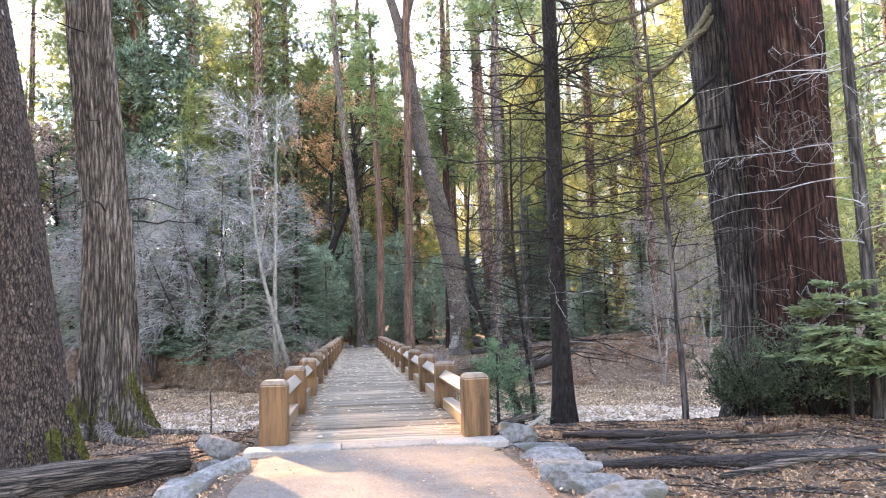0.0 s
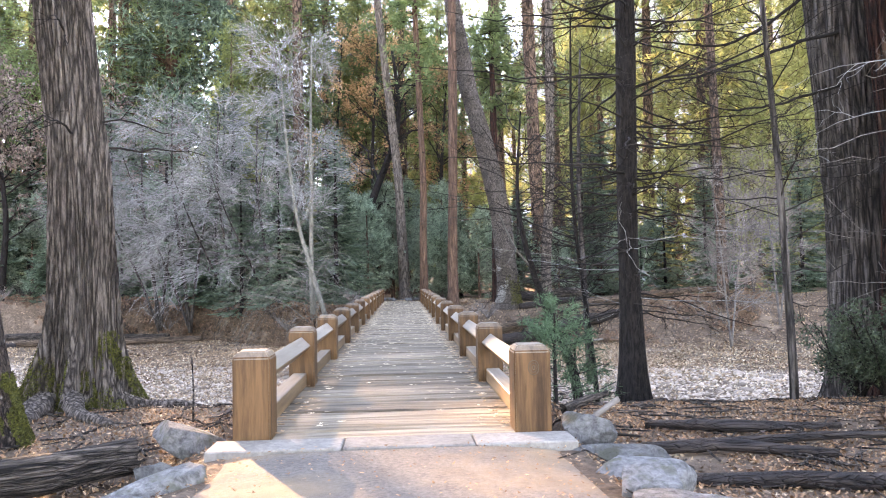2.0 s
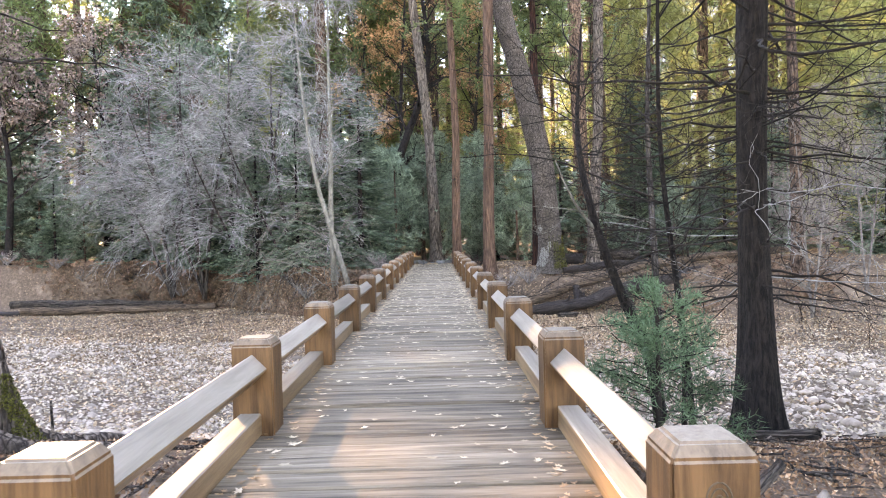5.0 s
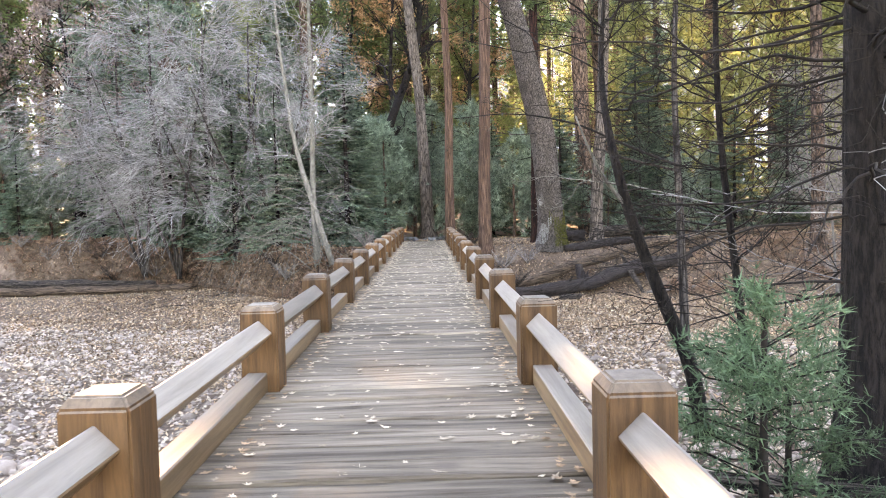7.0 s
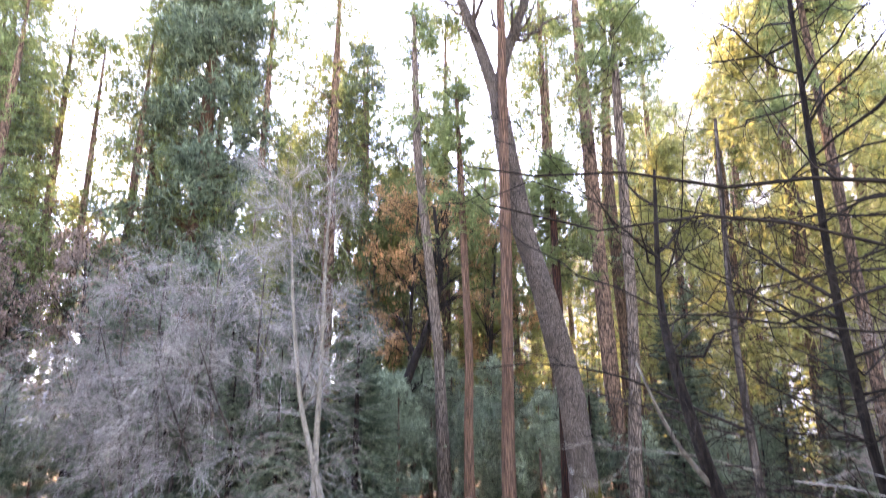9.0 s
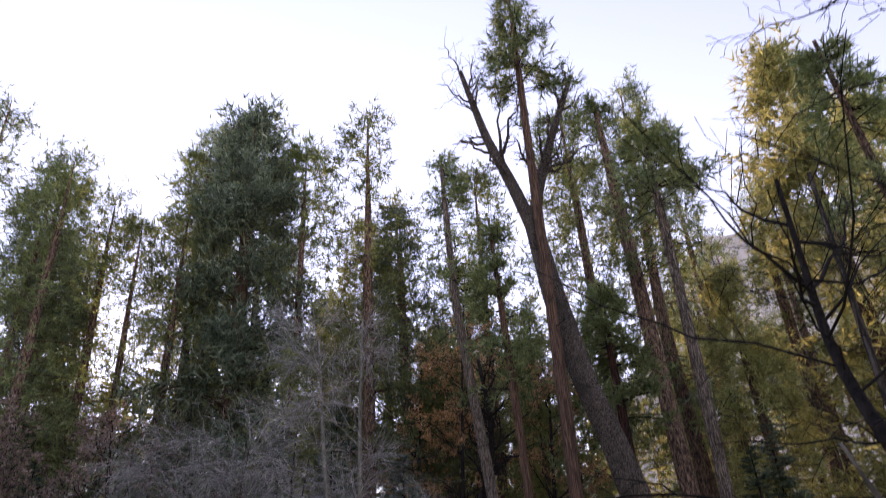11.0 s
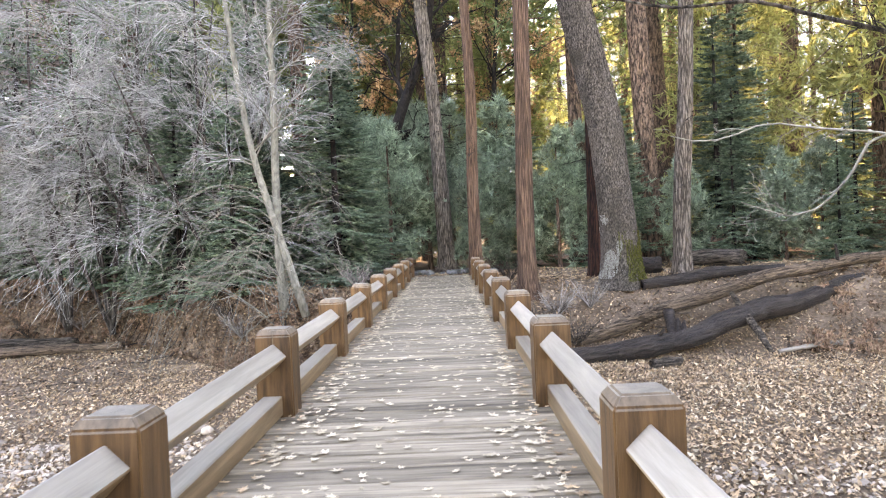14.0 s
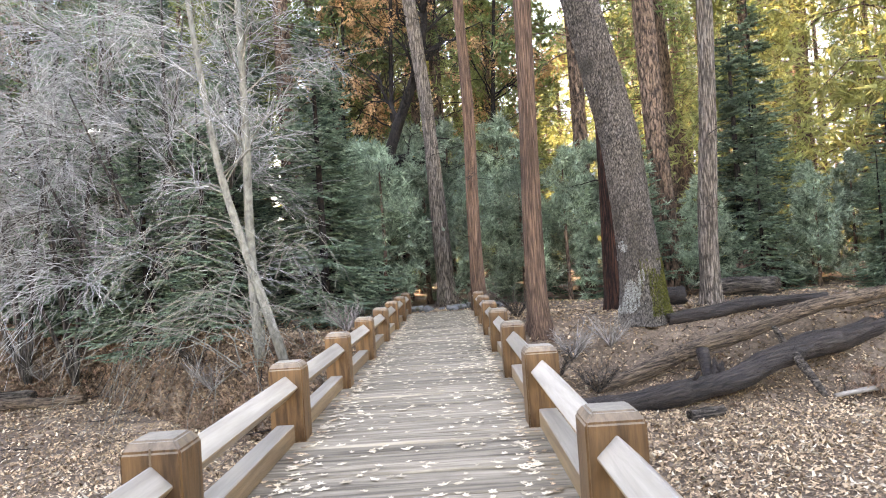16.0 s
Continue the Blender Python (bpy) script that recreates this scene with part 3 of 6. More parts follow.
def fir_parts(seed, h, r0, base, reach, bark, needles, gap=0.3, twig=0.42, dense=1.0):
    """Meshes of a young fir: tiers of level boughs, each a flat spray of side twigs set with short needles."""
    rg = np.random.default_rng(seed)
    tm = trunk_mesh("trunk", bark, [(0, 0, -0.25), (0, 0, h * 0.5), (0, 0, h)], [r0 * 1.15, r0, r0 * 0.6, 0.015], 14, 14, 0, 8, 0.4, 5, seed)
    z = np.concatenate([np.full(int(rg.integers(5, 8)), t) for t in np.arange(base, h - 0.25, gap)])
    z = z + rg.normal(0, gap * 0.25, len(z))
    n = len(z)
    w = np.clip((z - base) / (h - base), 0, 0.99)
    az = rg.uniform(0, 2 * np.pi, n)
    ln = (reach * (1 - w) ** 0.8 * rg.uniform(0.6, 1.12, n) + 0.16)[:, None, None]
    q = np.linspace(0, 1, 6)[None, :, None]
    out = np.stack([np.cos(az), np.sin(az), 0.25 * w - 0.02], 1)
    p = np.stack([0 * z, 0 * z, z], 1)[:, None] + out[:, None] * ln * q + np.array([0, 0, 1.0]) * ln * (-0.38 * q + 0.26 * q ** 2) * (1 - w)[:, None, None]
    rr = np.maximum(0.022 * (1 - 0.7 * w)[:, None] * np.linspace(1, 0.25, 6)[None], 0.004)
    lg = Geo().tubes(p, rr, 3, False)
    side = np.stack([-np.sin(az), np.cos(az), 0 * az], 1)
    m = int(11 * dense)
    i = np.repeat(np.arange(n), 2 * m)
    u = rg.uniform(0.12, 1.0, len(i))
    sg = np.tile(np.repeat([-1.0, 1.0], m), n)
    k = np.clip(u * 5, 0, 4.999)
    j = k.astype(int)
    f = (k - j)[:, None]
    c = p[i, j] * (1 - f) + p[i, j + 1] * f
    t = unit(p[i, j + 1] - p[i, j])
    d = unit(t * rg.uniform(0.6, 1.0, (len(i), 1)) + side[i] * sg[:, None] * rg.uniform(0.5, 0.95, (len(i), 1)) + np.array([0, 0, 1.0]) * rg.normal(-0.10, 0.12, (len(i), 1)))
    tl = ln[i, 0, 0] * twig * (1.1 - u) * rg.uniform(0.6, 1.2, len(i)) + 0.08
    g = Geo()
    for v in (0.0, 0.3, 0.62):
        for s2 in (-1, 1):
            cc = c + d * (tl * v)[:, None]
            dd = d + s2 * 0.45 * unit(np.cross(d, np.array([0, 0, 1.0]))) + rg.normal(size=d.shape) * 0.16
            g.blades(cc, dd, tl * 0.5 * rg.uniform(0.7, 1.3, len(i)), 0.035 + 0.05 * tl, rg, True)
    return tm, lg.mesh("limbs", bark), g.mesh("crown", needles, False)


PINE_A = conifer_parts(11, 36, 0.38, 11, 5.6, 95, 2500, M_PINE, M_NEEDLE, 0.55, 0.075, dead=26, droop=-0.25, shape=0.6, tuft=(4, 0.6, 0.25, 0.6, 0.35))
PINE_B = conifer_parts(12, 33, 0.30, 10, 5.0, 90, 2400, M_PINE, M_NEEDLE, 0.55, 0.075, dead=22, droop=-0.2, shape=0.6, tuft=(4, 0.6, 0.25, 0.6, 0.35))
PINE_C = conifer_parts(13, 40, 0.45, 15, 5.8, 95, 2500, M_PINE, M_FIR, 0.55, 0.075, dead=20, droop=-0.3, shape=0.6, tuft=(4, 0.6, 0.25, 0.6, 0.35))
CEDAR_T = conifer_parts(14, 40, 0.6, 4, 8.0, 190, 11000, M_BROWN, M_FIR, 0.8, 0.13, droop=-0.35, rise=0.25, shape=0.6)
FIR_A = fir_parts(15, 12, 0.15, 0.5, 2.9, M_DARKBARK, M_FIR, 0.34)
FIR_B = fir_parts(16, 9, 0.11, 0.3, 2.5, M_DARKBARK, M_FIR, 0.28)
YOUNG = conifer_parts(17, 6.5, 0.09, 0.3, 2.1, 46, 1000, M_PINE, M_BLUEFIR, 0.36, 0.055, droop=0.15, rise=0.3, tuft=(15, 0.25, 0.1, 0.5, 0.55))
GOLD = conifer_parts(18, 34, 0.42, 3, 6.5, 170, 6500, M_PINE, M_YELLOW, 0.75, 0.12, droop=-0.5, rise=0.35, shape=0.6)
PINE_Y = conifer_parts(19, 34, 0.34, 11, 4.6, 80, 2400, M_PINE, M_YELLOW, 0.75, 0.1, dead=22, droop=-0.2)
LIGHT = conifer_parts(20, 32, 0.3, 7, 4.4, 110, 2600, M_PINE, M_LITNEEDLE, 0.7, 0.1, droop=-0.2, rise=0.2, dead=14)

FAR = "pines of the far wood"
PINE_LABEL = "tall conifer with bare lower trunk and green crown"


def far_tree(parts, x, y, turn, scale=1.0, label=PINE_LABEL, name="pine_tree"):
    if y > 42 and abs(x + 0.488 * (y + 1)) < 3.0:  # the gap through which the sun comes
        return None
    if -8 < x < 22 and y > 60:  # kept lower so that the sun reaches the yellow cedars
        scale *= 0.8
    return plant(name, label, "tree", parts, x, y, None, turn, scale, FAR)


# wood beyond the far bank, in belts
rw = np.random.default_rng(5)
for parts, n, x0, x1, y0, y1, s0, s1 in (
        (PINE_A, 10, -45, 30, 56, 88, 0.9, 1.3), (PINE_B, 11, -48, 45, 50, 90, 0.8, 1.3), (FIR_A, 8, -50, -18, 46, 60, 1.4, 2.2), (PINE_C, 9, -45, 45, 60, 95, 0.8, 1.2), (PINE_Y, 10, -8, 48, 56, 90, 0.8, 1.2)):
    for k in range(n):
        x = x0 + (x1 - x0) * (k + rw.uniform(0.1, 0.9)) / n
        far_tree(parts, x, rw.uniform(y0, y1), rw.uniform(0, 6.28), rw.uniform(s0, s1))
for parts, x, y, a, s in ((PINE_A, -7.8, 50, 0.2, 1.15), (PINE_C, -33, 50, 1.0, 1.0), (PINE_B, -30.5, 48, 2.0, 1.1), (PINE_B, 6.8, 45, 3.0, 1.1), (PINE_C, 12.2, 48, 4.0, 1.0), (PINE_Y, -5.0, 68, 5.0, 1.1), (PINE_A, -21, 47, 1.1, 1.2), (PINE_C, -24.5, 60, 2.1, 1.25), (PINE_B, -19.5, 60, 3.3, 1.35), (PINE_A, -29, 62, 4.2, 1.3), (PINE_Y, -27, 66, 1.5, 1.3), (PINE_C, -37, 47, 0.4, 1.1), (PINE_B, -3.6, 66, 0.5, 1.1)):
    far_tree(parts, x, y, a, s)

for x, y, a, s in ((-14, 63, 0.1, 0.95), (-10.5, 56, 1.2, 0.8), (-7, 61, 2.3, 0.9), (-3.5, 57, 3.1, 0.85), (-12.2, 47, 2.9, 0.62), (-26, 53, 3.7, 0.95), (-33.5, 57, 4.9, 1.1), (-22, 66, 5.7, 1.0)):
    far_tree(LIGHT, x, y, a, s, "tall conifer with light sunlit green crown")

for parts, x, y, a, s in ((LIGHT, 3.2, 51, 0.4, 0.75), (LIGHT, 5.6, 55, 1.4, 0.8), (PINE_A, -15.1, 58, 0.6, 1.0), (PINE_B, -9.6, 58, 1.6, 1.0), (PINE_C, -6.2, 56, 2.6, 0.9), (PINE_B, -1.2, 57, 3.6, 0.95), (PINE_A, -28.3, 50.5, 4.6, 1.0)):
    far_tree(parts, x, y, a, s)
# two pines added in the sun gap to dapple the deck and fill sky
for parts, x, a, s in ((PINE_B, -25.4, 5.6, 1.0), (PINE_A, -21.8, 0.9, 0.95)):
    plant("pine_tree", PINE_LABEL, "tree", parts, x, 50, None, a, s, FAR)

for parts, x, y, a, s in ((PINE_B, -13.6, 53, 0.7, 1.25), (LIGHT, -6.6, 57, 4.4, 1.15), (PINE_B, 0.4, 56, 0.9, 1.2), (PINE_B, 8.6, 54, 1.5, 1.15), (PINE_B, -22.6, 54, 4.0, 1.3)):
    far_tree(parts, x, y, a, s)

# wood too far off to tell its trees apart, all round
rq = np.random.default_rng(6)
# far_wood takes the lighter needle colour in place of haze
for nm, mat, count, a0, a1 in (("far_wood", M_LITNEEDLE, 230, 0, 360), ("far_sunlit_wood", M_YELLOW, 46, 25, 88)):
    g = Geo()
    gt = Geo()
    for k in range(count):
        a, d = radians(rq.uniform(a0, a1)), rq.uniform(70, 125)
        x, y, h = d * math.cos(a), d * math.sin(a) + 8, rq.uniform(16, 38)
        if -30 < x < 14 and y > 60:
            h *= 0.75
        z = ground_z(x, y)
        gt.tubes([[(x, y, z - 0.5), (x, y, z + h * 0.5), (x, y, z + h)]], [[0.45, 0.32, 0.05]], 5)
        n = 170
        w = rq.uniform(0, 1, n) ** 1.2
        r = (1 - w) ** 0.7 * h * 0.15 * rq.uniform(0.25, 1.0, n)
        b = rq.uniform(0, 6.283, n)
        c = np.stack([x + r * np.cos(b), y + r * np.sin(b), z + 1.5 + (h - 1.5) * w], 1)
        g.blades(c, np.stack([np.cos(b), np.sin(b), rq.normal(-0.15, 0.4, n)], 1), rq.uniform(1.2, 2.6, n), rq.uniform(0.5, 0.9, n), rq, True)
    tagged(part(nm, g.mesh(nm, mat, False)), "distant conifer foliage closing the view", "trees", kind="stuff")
    tagged(part(nm + "_trunks", gt.mesh(nm, M_PINE)), "distant conifer trunks closing the view", "trees", kind="stuff")
g = Geo()
n = 15000
a, d = np.radians(rq.uniform(0, 360, n)), rq.uniform(46, 100, n)
x, y = d * np.cos(a), d * np.sin(a) + 8
c = np.stack([x, y, height(x, y) + rq.gamma(2, 0.9, n)], 1)
g.blades(c, rq.normal(size=(n, 3)) + np.array([0, 0, 0.8]), rq.uniform(0.5, 1.4, n), rq.uniform(0.2, 0.5, n), rq, True)
tagged(part("far_undergrowth", g.mesh("far_undergrowth", M_BUSH, False)), "distant undergrowth between the trunks", "undergrowth", kind="stuff")
for x, y, s, a in ((-18.4, 53, 1.12, 0.3), (-29.5, 60, 1.0, 2.0), (-36, 56, 0.9, 1.0)):
    far_tree(CEDAR_T, x, y, a, s, "tall dense dark green cedar", "cedar_tree")
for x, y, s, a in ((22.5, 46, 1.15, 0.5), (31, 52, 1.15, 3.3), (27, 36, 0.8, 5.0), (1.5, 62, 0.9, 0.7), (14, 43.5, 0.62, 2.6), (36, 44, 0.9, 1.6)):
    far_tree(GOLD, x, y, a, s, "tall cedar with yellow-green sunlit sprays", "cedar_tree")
for x, y, s, a in ((-7.5, 38.5, 1.0, 0.0), (-10.5, 40, 1.1, 1.2), (-14.5, 39.5, 1.0, 2.2), (-18.5, 41, 1.05, 3.1), (-23, 40, 1.0, 4.0), (-28, 42, 1.1, 5.0),
                   (-4.6, 45.5, 0.9, 0.7), (-9, 46, 1.0, 1.7), (-13, 45, 0.95, 2.7), (-17, 46, 1.05, 3.7), (-21, 45, 0.95, 4.7), (-26, 46.5, 1.0, 5.7), (-8.2, 42.5, 1.25, 2.4), (-11.8, 43, 1.2, 0.9), (-31, 44, 1.0, 0.3), (11.5, 39, 0.85, 0.4), (13.6, 42, 1.0, 1.9), (20, 39, 0.8, 2.8), (28, 41, 0.9, 0.9)):
    plant("fir_tree", "dense dark green young fir reaching the ground", "tree", FIR_A, x, y, None, a, s, "young firs")
for x, y, s, a in ((-3.9, 38.2, 1.0, 0.0), (-5.4, 41.5, 1.05, 1.0), (7.2, 38, 0.8, 2.0), (3.9, 41, 0.75, 3.0), (16, 37, 0.7, 4.2), (-16.5, 37.5, 0.7, 5.2), (-20.5, 37, 0.6, 0.6), (-6.4, 34.6, 0.75, 1.4), (-9.6, 35.6, 0.9, 2.6), (-3.7, 35.2, 1.12, 4.4), (-12.6, 36.4, 0.8, 3.6), (10.6, 35.2, 0.55, 0.9), (12.4, 39.6, 0.9, 5.1), (17.5, 34.5, 0.8, 2.0), (21.5, 31.5, 0.8, 3.0), (24, 36, 1.1, 0.2), (13.2, 33.0, 0.45, 1.1), (-6.2, 31.0, 0.72, 2.2), (-8.4, 32.4, 0.8, 0.5), (-10.4, 35.2, 0.95, 4.0)):
    plant("fir_tree", "dense dark green young fir reaching the ground", "tree", FIR_B, x, y, None, a, s, "young firs")
for x, y, s, a in ((-2.2, 40.5, 0.95, 0.0), (-0.6, 43.5, 1.1, 0.8), (1.6, 39.4, 0.75, 1.7), (2.8, 43, 1.1, 2.5), (4.8, 38.4, 0.8, 3.3), (6.2, 41.5, 0.9, 4.1), (-1.6, 46, 1.2, 5.0),
                   (9.5, 37.2, 0.6, 5.8), (13, 36.4, 0.6, 0.3), (0.6, 47, 1.2, 2.0), (18, 35, 0.55, 1.0), (13.4, 37.6, 0.5, 2.4), (15.4, 38.4, 0.65, 4.4), (-27, 38, 0.6, 2.2), (-22.5, 39.3, 0.9, 3.0), (-25, 41, 1.0, 4.0), (-19.5, 38.2, 0.6, 5.0), (3.2, 39.2, 0.7, 0.2), (7.6, 39.6, 0.8, 1.1), (-3.4, 42.5, 1.0, 2.9)):
    plant("young_pine", "young pine with soft blue-green needles", "tree", YOUNG, x, y, None, a, s, "young pines past the bridge")


def hero(name, label, x, y, pts, radii, bark, ridges, count, flare, seed, sides=64, rings=70, z=None, lobes=5, reach=0.45):
    """A tree whose trunk is seen well: an object at its foot with the trunk under it."""
    z = ground_z(x, y) if z is None else z
    ob = thing(name, label, "tree", (x, y, z))
    rel = [(a - x, b - y, c - z) for a, b, c in pts]
    rel.insert(0, (0, 0, -0.25))
    part("trunk", trunk_mesh("trunk", bark, rel, radii, sides, rings, ridges, count, flare, lobes, seed, 0.3, reach), ob)
    return ob


def limbs(parent, name, p, r, bark, sides=5, label=""):
    return part(name, Geo().tubes(p, r, sides).mesh(name, bark), parent, label)


def local(ob, pts):
    return np.asarray(pts, float) - np.array(ob.location)


for x, y, s, a in ((-27.2, 43, 0.95, 0.4), (-32, 48, 1.0, 1.4)):
    far_tree(PINE_A, x, y, a, s)

# near bank: the mossy tree and the tall cedar by the gate post
t = hero("mossy_tree", "large dark trunk with pale lichen flecks and a mossy foot", -4.48, 1.45, [(-4.68, 1.45, 1.3), (-5.0, 1.45, 3.6), (-5.45, 1.45, 6), (-6.2, 1.5, 14)], [0.6, 0.52, 0.47, 0.44, 0.40, 0.36, 0.30], M_OLDPINE, 0.012, 44, 0.35, 2, 110, 110)
rg = np.random.default_rng(21)
old_cedar = hero("old_cedar", "tall cedar with stringy furrowed bark and mossy roots", -4.42, 4.1, [(-4.36, 4.1, 1.0), (-4.4, 4.1, 3.0), (-4.8, 4.1, 6.7), (-5.2, 4.1, 16)], [0.42, 0.37, 0.36, 0.35, 0.345, 0.34, 0.33, 0.32, 0.31, 0.30, 0.28, 0.27], M_CEDAR, 0.07, 23, 1.25, 5, 200, 160, None, 7, 0.7)


def roots(ob, rg, count, length, r, mat, z=0.05):
    a = rg.uniform(0, 2 * np.pi, count)
    for k in range(count):
        ln = length * rg.uniform(0.6, 1.2)
        q = np.linspace(0.3, 1, 7)
        pts = np.stack([np.cos(a[k] + 0.4 * q) * ln * q, np.sin(a[k] + 0.4 * q) * ln * q, np.zeros(7)], 1)
        world_x, world_y = pts[:, 0] + ob.location.x, pts[:, 1] + ob.location.y
        pts[:, 2] = height(world_x, world_y) - ob.location.z + z * (1.6 - 2.0 * q) + 0.05 * np.sin(q * 9)
        part("root", Geo().tubes(pts[None], np.linspace(r, r * 0.3, 7)[None], 8).mesh("root", mat), ob)


roots(old_cedar, rg, 12, 2.0, 0.14, M_CEDAR, 0.14)
roots(t, rg, 5, 1.2, 0.12, M_OLDPINE)


def bark_moss(ob, rg, z0, z1, a0, a1, count, mat=None, size=0.021, name="moss", label="yellow-green moss on the bark", cover=0.0):
    """Tufts lying on the trunk's bark between two heights and two directions (degrees)."""
    trunk = next(c for c in ob.children if c.name.startswith("trunk"))
    v = np.array([p.co[:] for p in trunk.data.vertices])
    tri = np.array([p.vertices[:] for p in trunk.data.polygons])
    nm = np.array([p.normal[:] for p in trunk.data.polygons])
    c = v[tri].mean(1)
    i = rg.choice(np.flatnonzero((c[:, 2] > z0 - 0.2) & (c[:, 2] < z1 + 0.2)), count * 12)
    w = rg.dirichlet((1, 1, 1), len(i))
    c, nm = (v[tri[i]] * w[..., None]).sum(1), nm[i]
    a = np.degrees(np.arctan2(nm[:, 1], nm[:, 0]))
    off = np.abs((a - (a0 + a1) / 2 + 180) % 360 - 180) / ((a1 - a0) / 2)
    rise = (c[:, 2] - z0) / (z1 - z0)
    ok = (off < 1) & (rise > 0) & (rise < 1) & (fractal(c[:, 0] * 1.8, c[:, 1] * 1.8, c[:, 2] * 1.8, count, 2.6) > -0.35 - cover + 0.75 * rise + 0.35 * off)
    c, nm = c[ok][:count], nm[ok][:count]
    count = len(c)
    if not count:
        return None
    c = c + nm * rg.uniform(-0.004, 0.012, (count, 1))
    d = nm * 0.5 + rg.normal(size=(count, 3)) * 0.7
    return part(name, Geo().add(*tuft_cards(c, d, size * rg.uniform(0.5, 1.3, count), size * 0.9, rg)).mesh(name, mat or M_MOSS, False), trunk, label)


def tuft_cards(c, d, length, width, rg):
    g = Geo()
    g.blades(c, d, length, width, rg)
    return g.v[0], g.f[0]


bark_moss(old_cedar, rg, 0.0, 1.0, 190, 262, 9000, cover=-0.1)
bark_moss(old_cedar, rg, 0.0, 1.1, 262, 370, 20000, cover=0.12)
bark_moss(t, rg, 0.0, 0.75, 320, 420, 14000, cover=0.1)


def bare_limbs(ob, rg, start_z, reach, count, r, mat, trunk_pts, rise=(-0.1, 0.35), droop=0.0, twigs=6, name="dead_branch", az=(0, 360), kink=0.018):
    """Bare branches off a trunk, each with its twigs, one part a branch group."""
    tp = np.asarray(trunk_pts, float)
    z = rg.uniform(*start_z, count)
    sx, sy = np.interp(z, tp[:, 2], tp[:, 0]), np.interp(z, tp[:, 2], tp[:, 1])
    a = np.radians(rg.uniform(*az, count))
    q = np.linspace(0, 1, 8)[None, :, None]
    d = np.stack([np.cos(a), np.sin(a), rg.uniform(*rise, count)], 1)
    ln = reach * rg.uniform(0.45, 1.1, count)[:, None, None]
    p = np.stack([sx, sy, z], 1)[:, None] + d[:, None] * ln * q + np.array([0, 0, 1.0]) * droop * ln * (q ** 2)
    p = p + np.cumsum(rg.normal(size=p.shape), 1) * kink * ln * (q > 0)
    rr = r * rg.uniform(0.6, 1.2, count)[:, None] * np.linspace(1, 0.22, 8)[None]
    rr = np.maximum(rr, 0.004)
    g = Geo().tubes(p, rr, 5, False)
    p2, r2 = grow(p, rr, count * twigs, rg, (0.15, 1), reach * 0.42, (30, 70), 0.05, 0.5, 6, 0.1, least=0.003)
    g.tubes(p2, r2, 3, False)
    p3, r3 = grow(p2, r2, count * twigs * 2, rg, (0.2, 1), reach * 0.18, (30, 70), 0.05, 0.6, 4, 0.12, least=0.0025)
    g.tubes(p3, r3, 3, False)
    return part(name, g.mesh(name, mat), ob)


bare_limbs(old_cedar, rg, (3.6, 10), 1.9, 18, 0.022, M_DARKTWIG, local(old_cedar, [(-4.4, 4.1, 0), (-4.4, 4.1, 3), (-5.2, 4.1, 16)]), (-0.2, 0.3), -0.1)

# the great double cedar on the near bank
grey = hero("grey_cedar", "massive grey furrowed cedar trunk", 8.62, 6.35, [(8.5, 6.35, 2.3), (8.2, 6.35, 5.3), (8.02, 6.35, 8.6), (7.7, 6.35, 18)], [0.78, 0.62, 0.60, 0.58, 0.55, 0.5], M_GREY, 0.06, 24, 0.5, 7, 150, 90)
red = hero("red_cedar", "massive red-brown cedar trunk with shaggy bark", 8.5, 4.5, [(8.45, 4.5, 2), (8.4, 4.5, 4.2), (8.3, 4.5, 7.5), (8.0, 4.5, 18)], [0.9, 0.74, 0.8, 0.85, 0.82, 0.7, 0.6], M_RED, 0.07, 28, 0.3, 8, 170, 110)
thin = hero("young_cedar", "slim grey-brown trunk by the great cedar", 8.02, 2.0, [(8.0, 2, 2), (7.95, 2, 6), (7.9, 2, 12)], [0.12, 0.105, 0.09, 0.06], M_GREY, 0.008, 9, 0.4, 3, 28, 40)
bare_limbs(thin, rg, (0.8, 7), 2.4, 22, 0.014, M_TWIG, local(thin, [(8.02, 2, -1), (8.05, 2, 6), (8.1, 2, 12)]), (-0.1, 0.4), -0.1, 4, az=(90, 300))
bare_limbs(red, rg, (1.5, 8), 2.6, 16, 0.005, M_SHRUB, local(red, [(7.8, 3.9, -1), (7.8, 3.9, 12)]), (-0.2, 0.5), -0.15, 4, "dead_branch", (150, 290))
